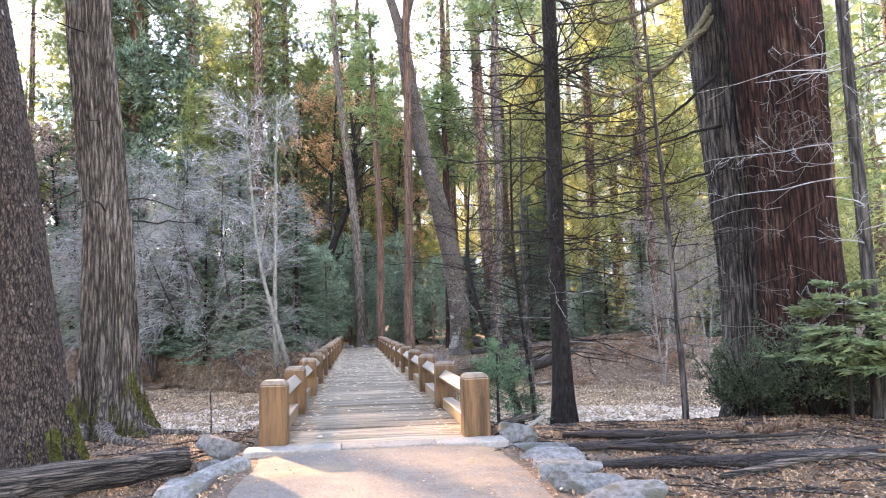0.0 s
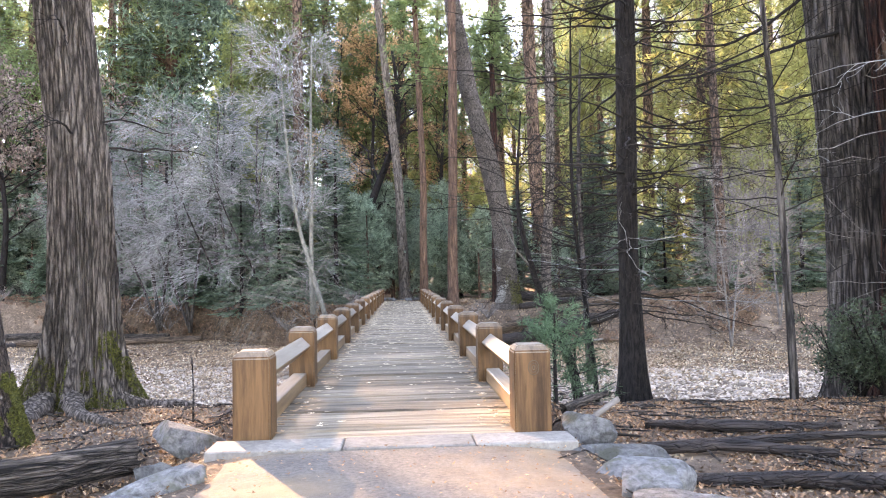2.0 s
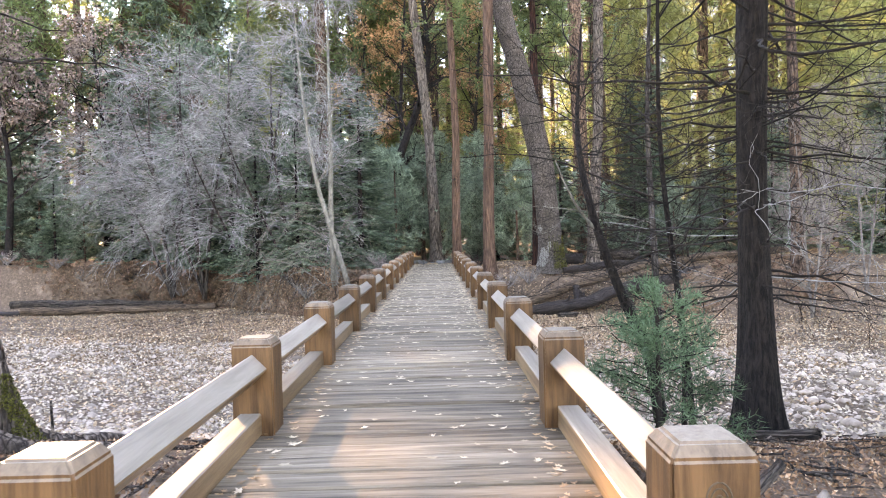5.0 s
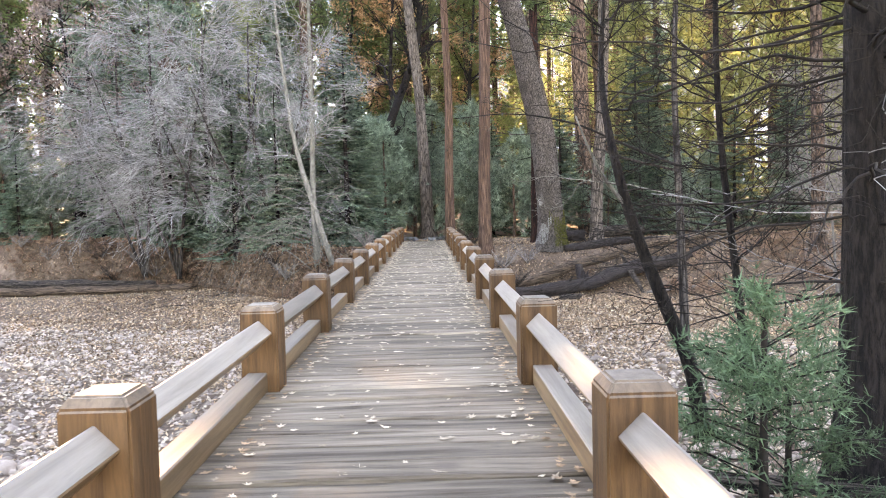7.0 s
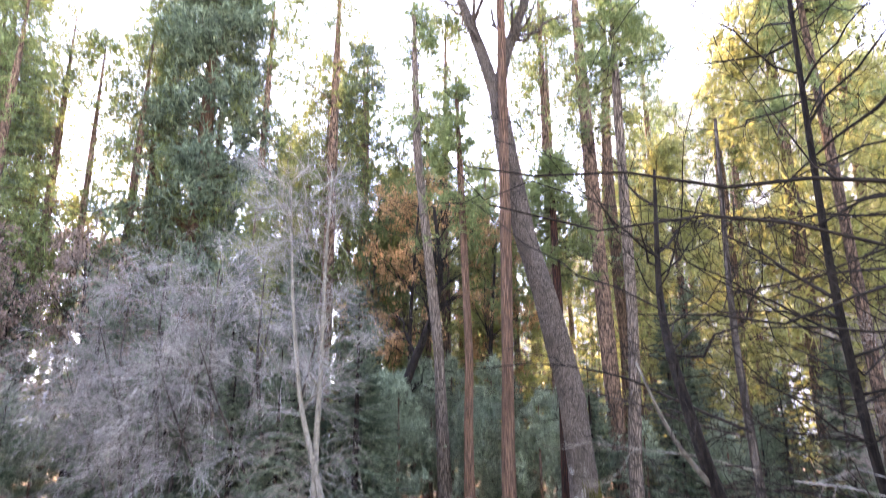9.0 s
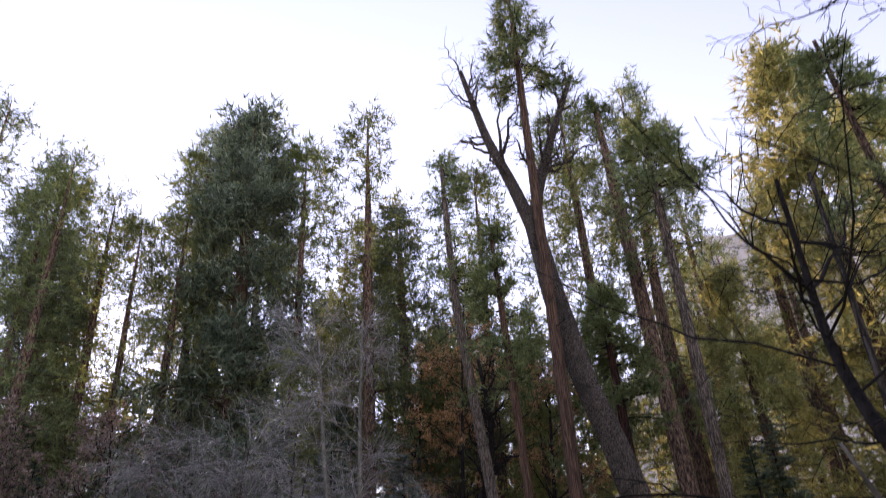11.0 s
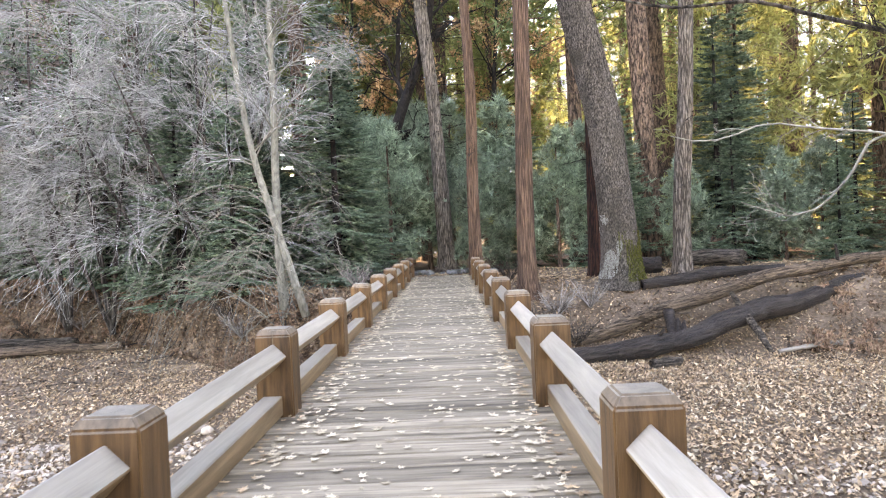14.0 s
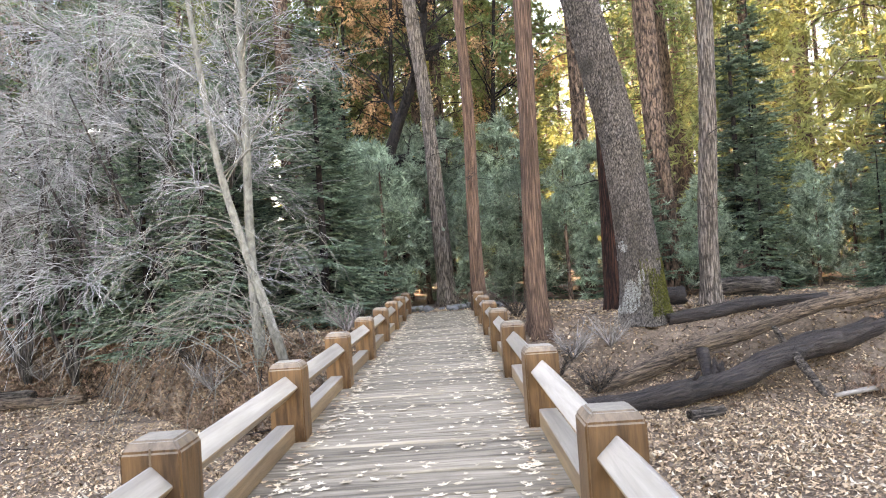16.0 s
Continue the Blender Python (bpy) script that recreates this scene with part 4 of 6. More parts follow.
# long hooked limbs of the grey cedar
M_LIMB = surface("olive_lichen_bark", (0.05, 0.043, 0.025), (0.17, 0.148, 0.088), 14, (1, 1, 1), 0.9, 0.6, (0.36, 0.64), 0.8, 0.2)
for r, mat, pts in ((0.085, M_LIMB, [(7.75, 5.95, 8.3), (6.9, 5.7, 7.2), (6.13, 5.6, 6.5), (5.35, 5.6, 6.0), (4.67, 5.6, 6.1), (4.1, 5.6, 6.5)]),
                    (0.078, M_LIMB, [(7.7, 5.95, 9.0), (6.5, 5.7, 8.2), (5.7, 5.6, 7.8), (5.06, 5.6, 7.6), (4.8, 5.6, 7.9), (4.95, 5.6, 8.3)]),
                    (0.078, M_LIMB, [(7.75, 5.9, 8.0), (6.7, 5.5, 7.05), (6.13, 5.4, 6.5), (5.7, 5.4, 6.55), (5.55, 5.4, 7.0), (5.85, 5.4, 7.4)]),
                    (0.035, M_DARKTWIG, [(7.8, 5.9, 5.5), (6.42, 5.7, 5.0), (5.5, 5.6, 4.7), (4.8, 5.6, 4.4)]),
                    (0.04, M_DARKTWIG, [(7.8, 5.9, 6.7), (6.45, 5.7, 5.55), (5.55, 5.6, 5.1), (4.4, 5.6, 5.2)]),
                    (0.03, M_DARKTWIG, [(7.8, 5.9, 4.6), (6.5, 5.7, 4.25), (5.6, 5.6, 4.1), (4.9, 5.6, 4.5)])):
    pp = local(grey, line(pts, 22))[None]
    pp = pp + np.cumsum(rg.normal(size=pp.shape), 1) * 0.014
    rr = np.linspace(r, r * 0.3, 22)[None]
    g = Geo().tubes(pp, rr, 7, False)
    p2, r2 = grow(pp, rr, 9, rg, (0.3, 1), 1.2, (25, 60), 0.3, 0.4, 8, 0.06)
    g.tubes(p2, np.maximum(r2, 0.006), 4, False)
    p3, r3 = grow(p2, r2, 26, rg, (0.2, 1), 0.5, (30, 70), 0.1, 0.6, 5, 0.1)
    part("limb", g.tubes(p3, np.maximum(r3, 0.004), 3, False).mesh("limb", mat), grey, "long curved limb")

# bare dark fir beside the gate post
fir_pts = [(4.0, 6.0, 0.0), (3.97, 6.0, 2.2), (4.03, 6, 5.3), (4.1, 6, 13)]
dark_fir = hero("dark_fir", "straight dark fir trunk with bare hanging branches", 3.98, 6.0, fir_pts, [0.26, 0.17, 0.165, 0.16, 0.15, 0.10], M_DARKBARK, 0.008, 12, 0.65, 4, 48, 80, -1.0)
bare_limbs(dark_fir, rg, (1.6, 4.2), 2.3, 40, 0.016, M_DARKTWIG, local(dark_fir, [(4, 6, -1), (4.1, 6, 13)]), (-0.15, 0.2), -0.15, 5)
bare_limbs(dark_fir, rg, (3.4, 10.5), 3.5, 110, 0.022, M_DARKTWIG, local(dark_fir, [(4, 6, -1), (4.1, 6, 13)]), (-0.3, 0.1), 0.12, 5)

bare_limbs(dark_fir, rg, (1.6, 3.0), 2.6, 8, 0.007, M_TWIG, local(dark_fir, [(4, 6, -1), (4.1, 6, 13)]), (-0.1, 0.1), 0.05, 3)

# leaning dead sapling pair with dark branches
t = thing("leaning_snag", "dark leaning dead tree with tangled bare branches", "tree", (3.9, 9.6, ground_z(3.9, 9.6)))
tl = local(t, line([(3.95, 9.6, -1.75), (3.82, 9.6, -0.7), (3.3, 9.6, 0.5), (2.95, 9.6, 1.45), (2.72, 9.6, 2.4), (2.7, 9.9, 3.0), (2.75, 10.2, 3.6), (2.9, 10.4, 5.2)], 24))
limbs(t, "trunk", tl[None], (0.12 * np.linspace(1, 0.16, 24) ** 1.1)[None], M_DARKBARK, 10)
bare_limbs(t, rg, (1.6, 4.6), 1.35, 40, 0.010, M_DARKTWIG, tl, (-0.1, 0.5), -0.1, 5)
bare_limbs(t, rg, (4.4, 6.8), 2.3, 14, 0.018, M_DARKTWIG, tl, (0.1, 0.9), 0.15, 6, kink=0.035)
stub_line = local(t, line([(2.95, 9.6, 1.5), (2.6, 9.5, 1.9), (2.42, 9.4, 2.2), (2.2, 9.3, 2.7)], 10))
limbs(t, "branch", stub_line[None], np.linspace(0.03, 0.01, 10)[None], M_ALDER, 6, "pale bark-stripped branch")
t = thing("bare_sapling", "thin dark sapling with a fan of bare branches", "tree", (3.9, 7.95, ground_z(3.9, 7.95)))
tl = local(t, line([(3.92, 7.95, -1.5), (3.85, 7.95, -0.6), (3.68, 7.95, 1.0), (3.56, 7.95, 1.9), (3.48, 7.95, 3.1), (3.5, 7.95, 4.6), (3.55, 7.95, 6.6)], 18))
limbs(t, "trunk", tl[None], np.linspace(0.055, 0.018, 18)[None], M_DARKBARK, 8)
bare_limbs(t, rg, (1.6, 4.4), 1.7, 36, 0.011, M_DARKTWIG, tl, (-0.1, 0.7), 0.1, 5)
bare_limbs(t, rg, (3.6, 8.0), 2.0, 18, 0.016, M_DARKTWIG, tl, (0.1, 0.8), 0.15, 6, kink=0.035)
# grey tree whose low limbs reach towards the rail
t = thing("overhanging_tree", "grey bare tree with long low limbs near the rail", "tree", (5.4, 14.3, ground_z(5.4, 14.3)))
tl = local(t, line([(5.4, 14.3, -1.9), (5.3, 14.3, 1), (5.2, 14.4, 4), (5.4, 14.5, 8)], 16))
limbs(t, "trunk", tl[None], np.linspace(0.1, 0.03, 16)[None], M_GREY, 9)
for mat, r, pts in (
        (M_DARKTWIG, 0.03, [(5.25, 14.3, 2.3), (4.2, 13.6, 2.6), (3.12, 13.0, 2.98), (2.66, 13.0, 3.1), (2.05, 13.0, 3.21), (1.63, 13.0, 3.24), (0.75, 13.0, 3.17)]),
        (M_DARKTWIG, 0.011, [(2.1, 13.0, 3.2), (1.94, 13.0, 3.34), (1.65, 13.0, 3.4), (1.18, 13.0, 3.47)]),
        (M_GREY, 0.026, [(5.25, 14.3, 2.2), (4.2, 14.1, 2.45), (3.48, 13.9, 2.7), (2.86, 13.9, 2.87), (2.5, 13.9, 3.0), (2.01, 13.9, 2.96), (1.48, 13.9, 3.07)]),
        (M_ALDER, 0.015, [(5.3, 14.3, 1.7), (4.2, 14.1, 1.95), (3.39, 13.9, 2.04), (2.85, 13.9, 2.1), (2.44, 13.9, 2.15), (2.38, 13.9, 2.07), (2.08, 13.9, 2.02), (1.87, 13.9, 2.08)]),
        (M_ALDER, 0.012, [(3.39, 13.9, 2.05), (3.17, 13.9, 2.0), (3.05, 13.9, 1.81), (2.83, 13.9, 1.59), (2.64, 13.9, 1.53), (2.32, 13.9, 1.63)])):
    pp = local(t, line(pts, 24))[None]
    pp = pp + np.cumsum(rg.normal(size=pp.shape), 1) * 0.004
    rr = np.linspace(r, r * 0.28, 24)[None]
    g = Geo().tubes(pp, rr, 6, False)
    p2, r2 = grow(pp, rr, 9, rg, (0.35, 1), 0.45, (25, 60), 0.1, 0.45, 7, 0.07, least=0.0025)
    p3, r3 = grow(p2, r2, 22, rg, (0.2, 1), 0.25, (30, 70), 0.1, 0.6, 5, 0.1, least=0.002)
    part("limb", g.tubes(p2, r2, 4, False).tubes(p3, r3, 3, False).mesh("limb", mat), t)

# slim sapling between the fir and the cedars
t = thing("grey_sapling", "slim leaning grey sapling with bare twigs", "tree", (5.5, 3.6, ground_z(5.5, 3.6)))
tl = local(t, line([(5.5, 3.6, -0.7), (5.52, 3.6, -0.3), (5.4, 3.6, 2.8), (5.16, 3.6, 6.6), (5.1, 3.6, 8.5)], 18))
limbs(t, "trunk", tl[None], np.linspace(0.065, 0.02, 18)[None], M_GREY, 8)
bare_limbs(t, rg, (1.2, 8), 1.9, 34, 0.011, M_DARKTWIG, tl, (-0.1, 0.5), 0.0, 6)

# green sapling by the rail
def sprig_tree(name, label, x, y, h, reach, n, tufts, mat, seed, size=0.14, width=0.02, z=None):
    parts = conifer_parts(seed, h, 0.02 + h * 0.006, 0.1, reach, n, tufts, M_DARKTWIG, mat, size, width, droop=-0.1, rise=0.25)
    return plant(name, label, "tree", parts, x, y, z)


sprig_tree("fir_sapling", "small green fir sapling beside the rail", 2.28, 4.2, 1.4, 0.55, 40, 1700, M_SPRIG, 31, 0.09, 0.011)
sprig_tree("fir_sapling", "small green fir sapling beside the rail", 2.7, 4.75, 1.0, 0.45, 26, 900, M_SPRIG, 32, 0.09, 0.011)


# bushes at the foot of the great cedar
def bush(name, label, x, y, r, h, stems, leaves, mat, twig, seed, size=0.07, width=0.03):
    rg = np.random.default_rng(seed)
    ob = thing(name, label, "bush", (x, y, ground_z(x, y)))
    a = rg.uniform(0, 2 * np.pi, stems)
    q = np.linspace(0, 1, 6)[None, :, None]
    d = np.stack([np.cos(a) * r, np.sin(a) * r, np.full(stems, h)], 1) * rg.uniform(0.4, 1, (stems, 1))
    p = d[:, None] * q + rg.normal(size=(stems, 6, 3)) * 0.06 * r * q
    rr = np.full((stems, 6), 0.014) * np.linspace(1, 0.4, 6)[None]
    g = Geo().tubes(p, rr, 4, False)
    p2, r2 = grow(p, rr, stems * 6, rg, (0.25, 1), r * 0.5, (25, 65), 0.05, 0.6, 5)
    g.tubes(p2, r2, 3, False)
    part("stems", g.mesh("stems", twig), ob)
    if leaves:
        c = Geo()
        crown_tufts(c, p2, rg, leaves, size, width, 4, (0.2, 1.0), 0.5, 0.1, 0.05)
        part("leaves", c.mesh("leaves", mat, False), ob)
    return ob


for k, (x, y, r, h, n) in enumerate(((6.6, 3.2, 0.9, 1.3, 2600), (7.4, 2.6, 1.0, 1.5, 3000), (6.9, 4.3, 0.9, 1.5, 2200), (8.3, 2.9, 1.0, 1.6, 2600), (9.4, 3.0, 1.0, 1.3, 2000))):
    bush("evergreen_bush", "grey-green leafy bush at the cedar's foot", x, y, r, h, 30, int(n * 0.9), M_BUSH, M_DARKTWIG, 60 + k, 0.055, 0.024)
for k, (x, y, h) in enumerate(((7.45, 1.9, 2.35), (8.1, 1.3, 1.9))):
    plant("cedar_sapling", "bright green cedar sapling with drooping sprays", "tree", fir_parts(70 + k, h, 0.025, 1.15, 1.15, M_DARKTWIG, M_SPRAY, 0.19, 0.5), x, y)


# ---- far bank: alders and thicket ----
def alder(name, label, seed, stems, radius, shoots, twig_len, mat, fine, pull=0.0, counts=(60, 500, 2600), z_low=0.12, fineness=1.0, spread=(25, 60)):
    rg = np.random.default_rng(seed)
    x, y = stems[0][0][:2]
    ob = thing(name, label, "tree", (x, y, ground_z(x, y)))
    ps = np.stack([local(ob, line(s, 14)) for s in stems])
    rs = np.stack([np.linspace(r, r * 0.25, 14) for r in radius])
    for a, b in zip(ps, rs):
        limbs(ob, "stem", a[None], b[None], mat, 9)
    p1, r1 = grow(ps, rs, counts[0], rg, (z_low, 1), shoots, (40, 75), pull, 0.27, 9, 0.035, least=0.014 * fineness)
    bough = part("branches", Geo().tubes(p1, r1, 4, False).mesh("branches", mat), ob)
    p2, r2 = grow(p1, r1, counts[1], rg, (0.15, 1), twig_len, spread, pull * 0.6, 0.55, 6, 0.04, least=0.011 * fineness)
    p3, r3 = grow(p2, r2, counts[2], rg, (0.1, 1), twig_len * 0.55, spread, pull * 0.4, 0.6, 4, 0.05, least=0.008 * fineness)
    part("twigs", Geo().tubes(p2, r2, 3, False).tubes(p3, r3, 3, False).mesh("twigs", fine), bough, "dense pale grey twigs")
    return ob


alder("alder_tree", "bare pale alder with two slender trunks and arching shoots", 41,
      [[(-4.2, 28.6, -0.5), (-4.3, 28.6, 2), (-4.2, 28.5, 5.5), (-4.2, 28.4, 9.5), (-4.1, 28.4, 13)],
       [(-3.6, 28.5, -0.5), (-4.3, 28.5, 2), (-4.9, 28.5, 4), (-5.4, 28.5, 8.1), (-5.7, 28.5, 12.5)]], [0.135, 0.12], 3.6, 1.5, M_ALDER, M_TWIG, -0.14, (60, 620, 2600), 0.3, 0.5, (20, 50))
# arching shoots at the alder's foot
rg = np.random.default_rng(42)
ob = thing("arching_brush", "bleached arching shoots drooping to the bank", "bush", (-4.4, 27.6, ground_z(-4.4, 27.6)))
n = 38
q = np.linspace(0, 1, 14)[None, :, None]
s0 = np.stack([rg.normal(0.3, 0.35, n), rg.normal(0.6, 0.4, n), rg.uniform(0.4, 4.2, n)], 1)
s2 = s0 + np.stack([-rg.uniform(0.8, 5.2, n) * np.where(rg.uniform(0, 1, n) < 0.8, 1, -0.45), -rg.uniform(0, 1.6, n), np.zeros(n)], 1)
s2[:, 2] = height(s2[:, 0] + ob.location.x, s2[:, 1] + ob.location.y) - ob.location.z + np.where(rg.uniform(0, 1, n) < 0.4, 0.1, rg.uniform(0.5, 2.8, n))
s1 = s0 * 0.45 + s2 * 0.55
s1[:, 2] = np.maximum(s0[:, 2], s2[:, 2]) + rg.uniform(0.9, 2.6, n)
p = s0[:, None] * (1 - q) ** 2 + 2 * s1[:, None] * q * (1 - q) + s2[:, None] * q ** 2
p = p + np.cumsum(rg.normal(size=p.shape), 1) * 0.03
rr = np.linspace(1, 0.3, 14)[None] * rg.uniform(0.007, 0.016, n)[:, None]
for a, b in zip(p, rr):
    part("shoot", Geo().tubes(a[None], b[None], 5, False).mesh("shoot", M_ALDER), ob)
p2, r2 = grow(p, rr, 260, rg, (0.1, 1.0), 1.1, (15, 55), -0.2, 0.6, 6, 0.06, least=0.004)
part("twigs", Geo().tubes(p2, r2, 3, False).mesh("twigs", M_ALDER), ob, "fine bleached twigs")

for k, (x, y, h, w, dens) in enumerate(((-11.6, 34.3, 11.5, 4.8, 0.95), (-13.4, 34.8, 10.2, 4.2, 0.75), (-8.9, 33.4, 10.5, 4.4, 0.6), (-6.6, 32.4, 10.0, 3.6, 0.4))):
    alder("bare_alder_thicket", "many-stemmed leafless grey alder thicket", 80 + k,
          [[(x, y, -1.4), (x - 0.35, y, 1.7), (x - 1.0, y, h * 0.62), (x - 0.9, y, h)],
           [(x, y, -1.4), (x + 0.5, y - 0.3, 2.5), (x + 1.4, y - 0.6, h * 0.6), (x + 1.9, y - 0.7, h * 0.9)],
           [(x, y, -1.4), (x - 0.9, y - 0.5, 1.6), (x - 2.2, y - 1.0, h * 0.45), (x - 3.1, y - 1.3, h * 0.7)]],
          [0.12, 0.09, 0.08], w, 2.3, M_GREY, M_TWIG, -0.30, (int(105 * dens), int(950 * dens), int(3400 * dens)), 0.27, 0.62, (14, 42))

# broadleaf with withered leaves, rust-coloured oak, dark crooked oak
def leafy(name, label, seed, pts, r, reach, counts, leaves, bark, leaf, size=0.16, width=0.1, u=(0.3, 1)):
    rg = np.random.default_rng(seed)
    x, y = pts[0][:2]
    ob = thing(name, label, "tree", (x, y, ground_z(x, y)))
    ps = local(ob, line(pts, 16))[None]
    rs = np.linspace(r, r * 0.25, 16)[None]
    limbs(ob, "trunk", ps, rs, bark, 12)
    p1, r1 = grow(ps, rs, counts[0], rg, u, reach, (35, 75), 0.05, 0.45, 9, 0.06, least=0.02)
    p2, r2 = grow(p1, r1, counts[1], rg, (0.2, 1), reach * 0.5, (30, 65), 0.0, 0.5, 6, 0.09, least=0.01)
    p3, r3 = grow(p2, r2, counts[2], rg, (0.2, 1), reach * 0.25, (30, 65), 0.0, 0.6, 4, 0.1, least=0.007)
    part("branches", Geo().tubes(p1, r1, 5, False).tubes(p2, r2, 3, False).tubes(p3, r3, 3, False).mesh("branches", bark), ob)
    if leaves:
        c = Geo()
        crown_tufts(c, p3, rg, leaves, size, width, 3, (0.1, 1.0), 0.3, -0.1, 0.1)
        part("leaves", c.mesh("leaves", leaf, False), ob)
    return ob


for k, (x, y, h) in enumerate(((-24, 38.5, 13), (-29, 42, 14), (-20.5, 43, 15))):
    leafy("withered_oak", "oak holding dull withered brown leaves", 90 + k, [(x, y, 0), (x + 0.4, y, h * 0.4), (x - 0.5, y, h)], 0.22, 4.5, (26, 160, 600), 4200, M_DARKBARK, M_DULL)
for k, (x, y, h) in enumerate(((-1.8, 50, 21), (3.5, 49, 18), (-5.0, 54, 21))):
    leafy("rust_leaved_oak", "oak with orange-brown autumn leaves", 100 + k, [(x, y, 0), (x - 0.4, y, h * 0.5), (x + 0.3, y, h)], 0.2, 4.2, (26, 160, 600), 3600, M_DARKBARK, M_RUST)
leafy("crooked_oak", "dark crooked leafless oak", 110, [(-2.6, 43, 0), (-2.2, 43, 6.0), (-1.1, 43, 8.8), (-0.3, 43, 10.5), (0.1, 43, 13), (-0.4, 43, 17)], 0.36, 4.0, (30, 160, 700), 0, M_DARKBARK, M_RUST)

# trunks round the far end of the bridge
old_oak = hero("leaning_oak", "big leaning oak with mossy foot and flaking bark", 5.5, 31.0, [(5.5, 31, 1.2), (5.2, 31, 4.7), (4.35, 31, 8.6), (3.64, 31, 11.1), (3.05, 31, 14.5), (2.66, 31, 17.7), (2.6, 31, 18.4)],
               [0.60, 0.53, 0.50, 0.48, 0.45, 0.42, 0.36], M_OAK, 0.02, 34, 0.25, 3, 120, 130)
for pts, r in (([(2.65, 31, 17.6), (2.0, 31, 20), (1.1, 31, 22.7), (0.2, 31, 27)], 0.31), ([(2.65, 31, 17.5), (3.0, 31, 19.5), (4.1, 31, 22.7), (5.4, 31, 26)], 0.3)):
    pp = local(old_oak, line(pts, 14))[None]
    rr = np.linspace(r, r * 0.35, 14)[None]
    g = Geo().tubes(pp, rr, 10)
    p2, r2 = grow(pp, rr, 14, rg, (0.25, 1), 3.2, (30, 65), 0.1, 0.4, 8, 0.07)
    p3, r3 = grow(p2, r2, 90, rg, (0.2, 1), 1.4, (30, 65), 0.0, 0.5, 6, 0.1, least=0.008)
    part("limb", g.tubes(p2, r2, 5, False).tubes(p3, r3, 3, False).mesh("limb", M_OAK), old_oak)
bark_moss(old_oak, rg, 0.0, 1.5, -85, 40, 14000, size=0.03, cover=0.9)
bark_moss(old_oak, rg, 0.1, 2.0, 195, 270, 6000, M_LICHEN, 0.024, "lichen", "pale grey lichen on the bark", -0.15)
brown = hero("red_brown_cedar", "straight young cedar with red-brown stringy bark", 2.62, 30.4, [(2.6, 30.4, 2), (2.68, 30.4, 5), (2.78, 30.4, 10.3), (2.9, 30.4, 24), (3.0, 30.4, 32)], [0.26, 0.23, 0.22, 0.19, 0.15, 0.06], M_BROWN, 0.012, 12, 0.6, 6, 44, 60)
tr2 = hero("slim_pine", "slim straight pine trunk at the path's end", 1.33, 36.5, [(1.3, 36.5, 3), (1.4, 36.5, 7), (0.9, 36.5, 22)], [0.27, 0.2, 0.18, 0.16, 0.06], M_BROWN, 0.012, 10, 0.5, 9, 36, 50)
tr1 = hero("straight_pine", "straight grey-brown pine trunk at the path's end", 0.25, 41.0, [(0.1, 41, 3), (-0.1, 41, 8), (-1.35, 41, 20), (-1.6, 41, 30)], [0.38, 0.29, 0.27, 0.24, 0.2, 0.08], M_CEDAR, 0.015, 12, 0.6, 11, 44, 60)
ced2 = hero("grey_brown_cedar", "straight cedar trunk with stringy grey-brown bark", 7.7, 32.0, [(7.7, 32, 2), (7.95, 32, 5), (8.1, 32, 8), (8.3, 32, 24)], [0.27, 0.235, 0.22, 0.19, 0.07], M_CEDAR, 0.013, 12, 0.6, 12, 44, 60)
pine2 = hero("large_pine", "large pine with plated grey-brown bark", 9.1, 40.0, [(9.0, 40, 1), (8.75, 40, 8.3), (8.6, 40, 14), (8.2, 40, 32)], [0.46, 0.41, 0.38, 0.34, 0.12], M_PINE, 0.018, 18, 0.35, 13, 48, 60)
dk = hero("dark_cedar", "dark red cedar trunk behind the oak", 5.2, 33.2, [(5.2, 33.2, 2), (5.22, 33.2, 5), (5.2, 33.2, 16)], [0.24, 0.2, 0.18, 0.1], M_RED, 0.012, 10, 0.4, 14, 36, 40)
fp = hero("bent_pine", "pine trunk with a bent foot", 20.6, 50.0, [(19.7, 50, 3.5), (19.6, 50, 8), (19.8, 50, 13), (19.9, 50, 28)], [0.5, 0.42, 0.38, 0.34, 0.1], M_PINE, 0.015, 14, 0.3, 15, 36, 50)
rp = hero("right_bank_pine", "straight pine on the far bank", 15.7, 28.4, [(15.7, 28.4, 3), (15.6, 28.4, 8), (15.2, 28.4, 24)], [0.28, 0.21, 0.18, 0.08], M_PINE, 0.015, 14, 0.4, 16, 36, 50)
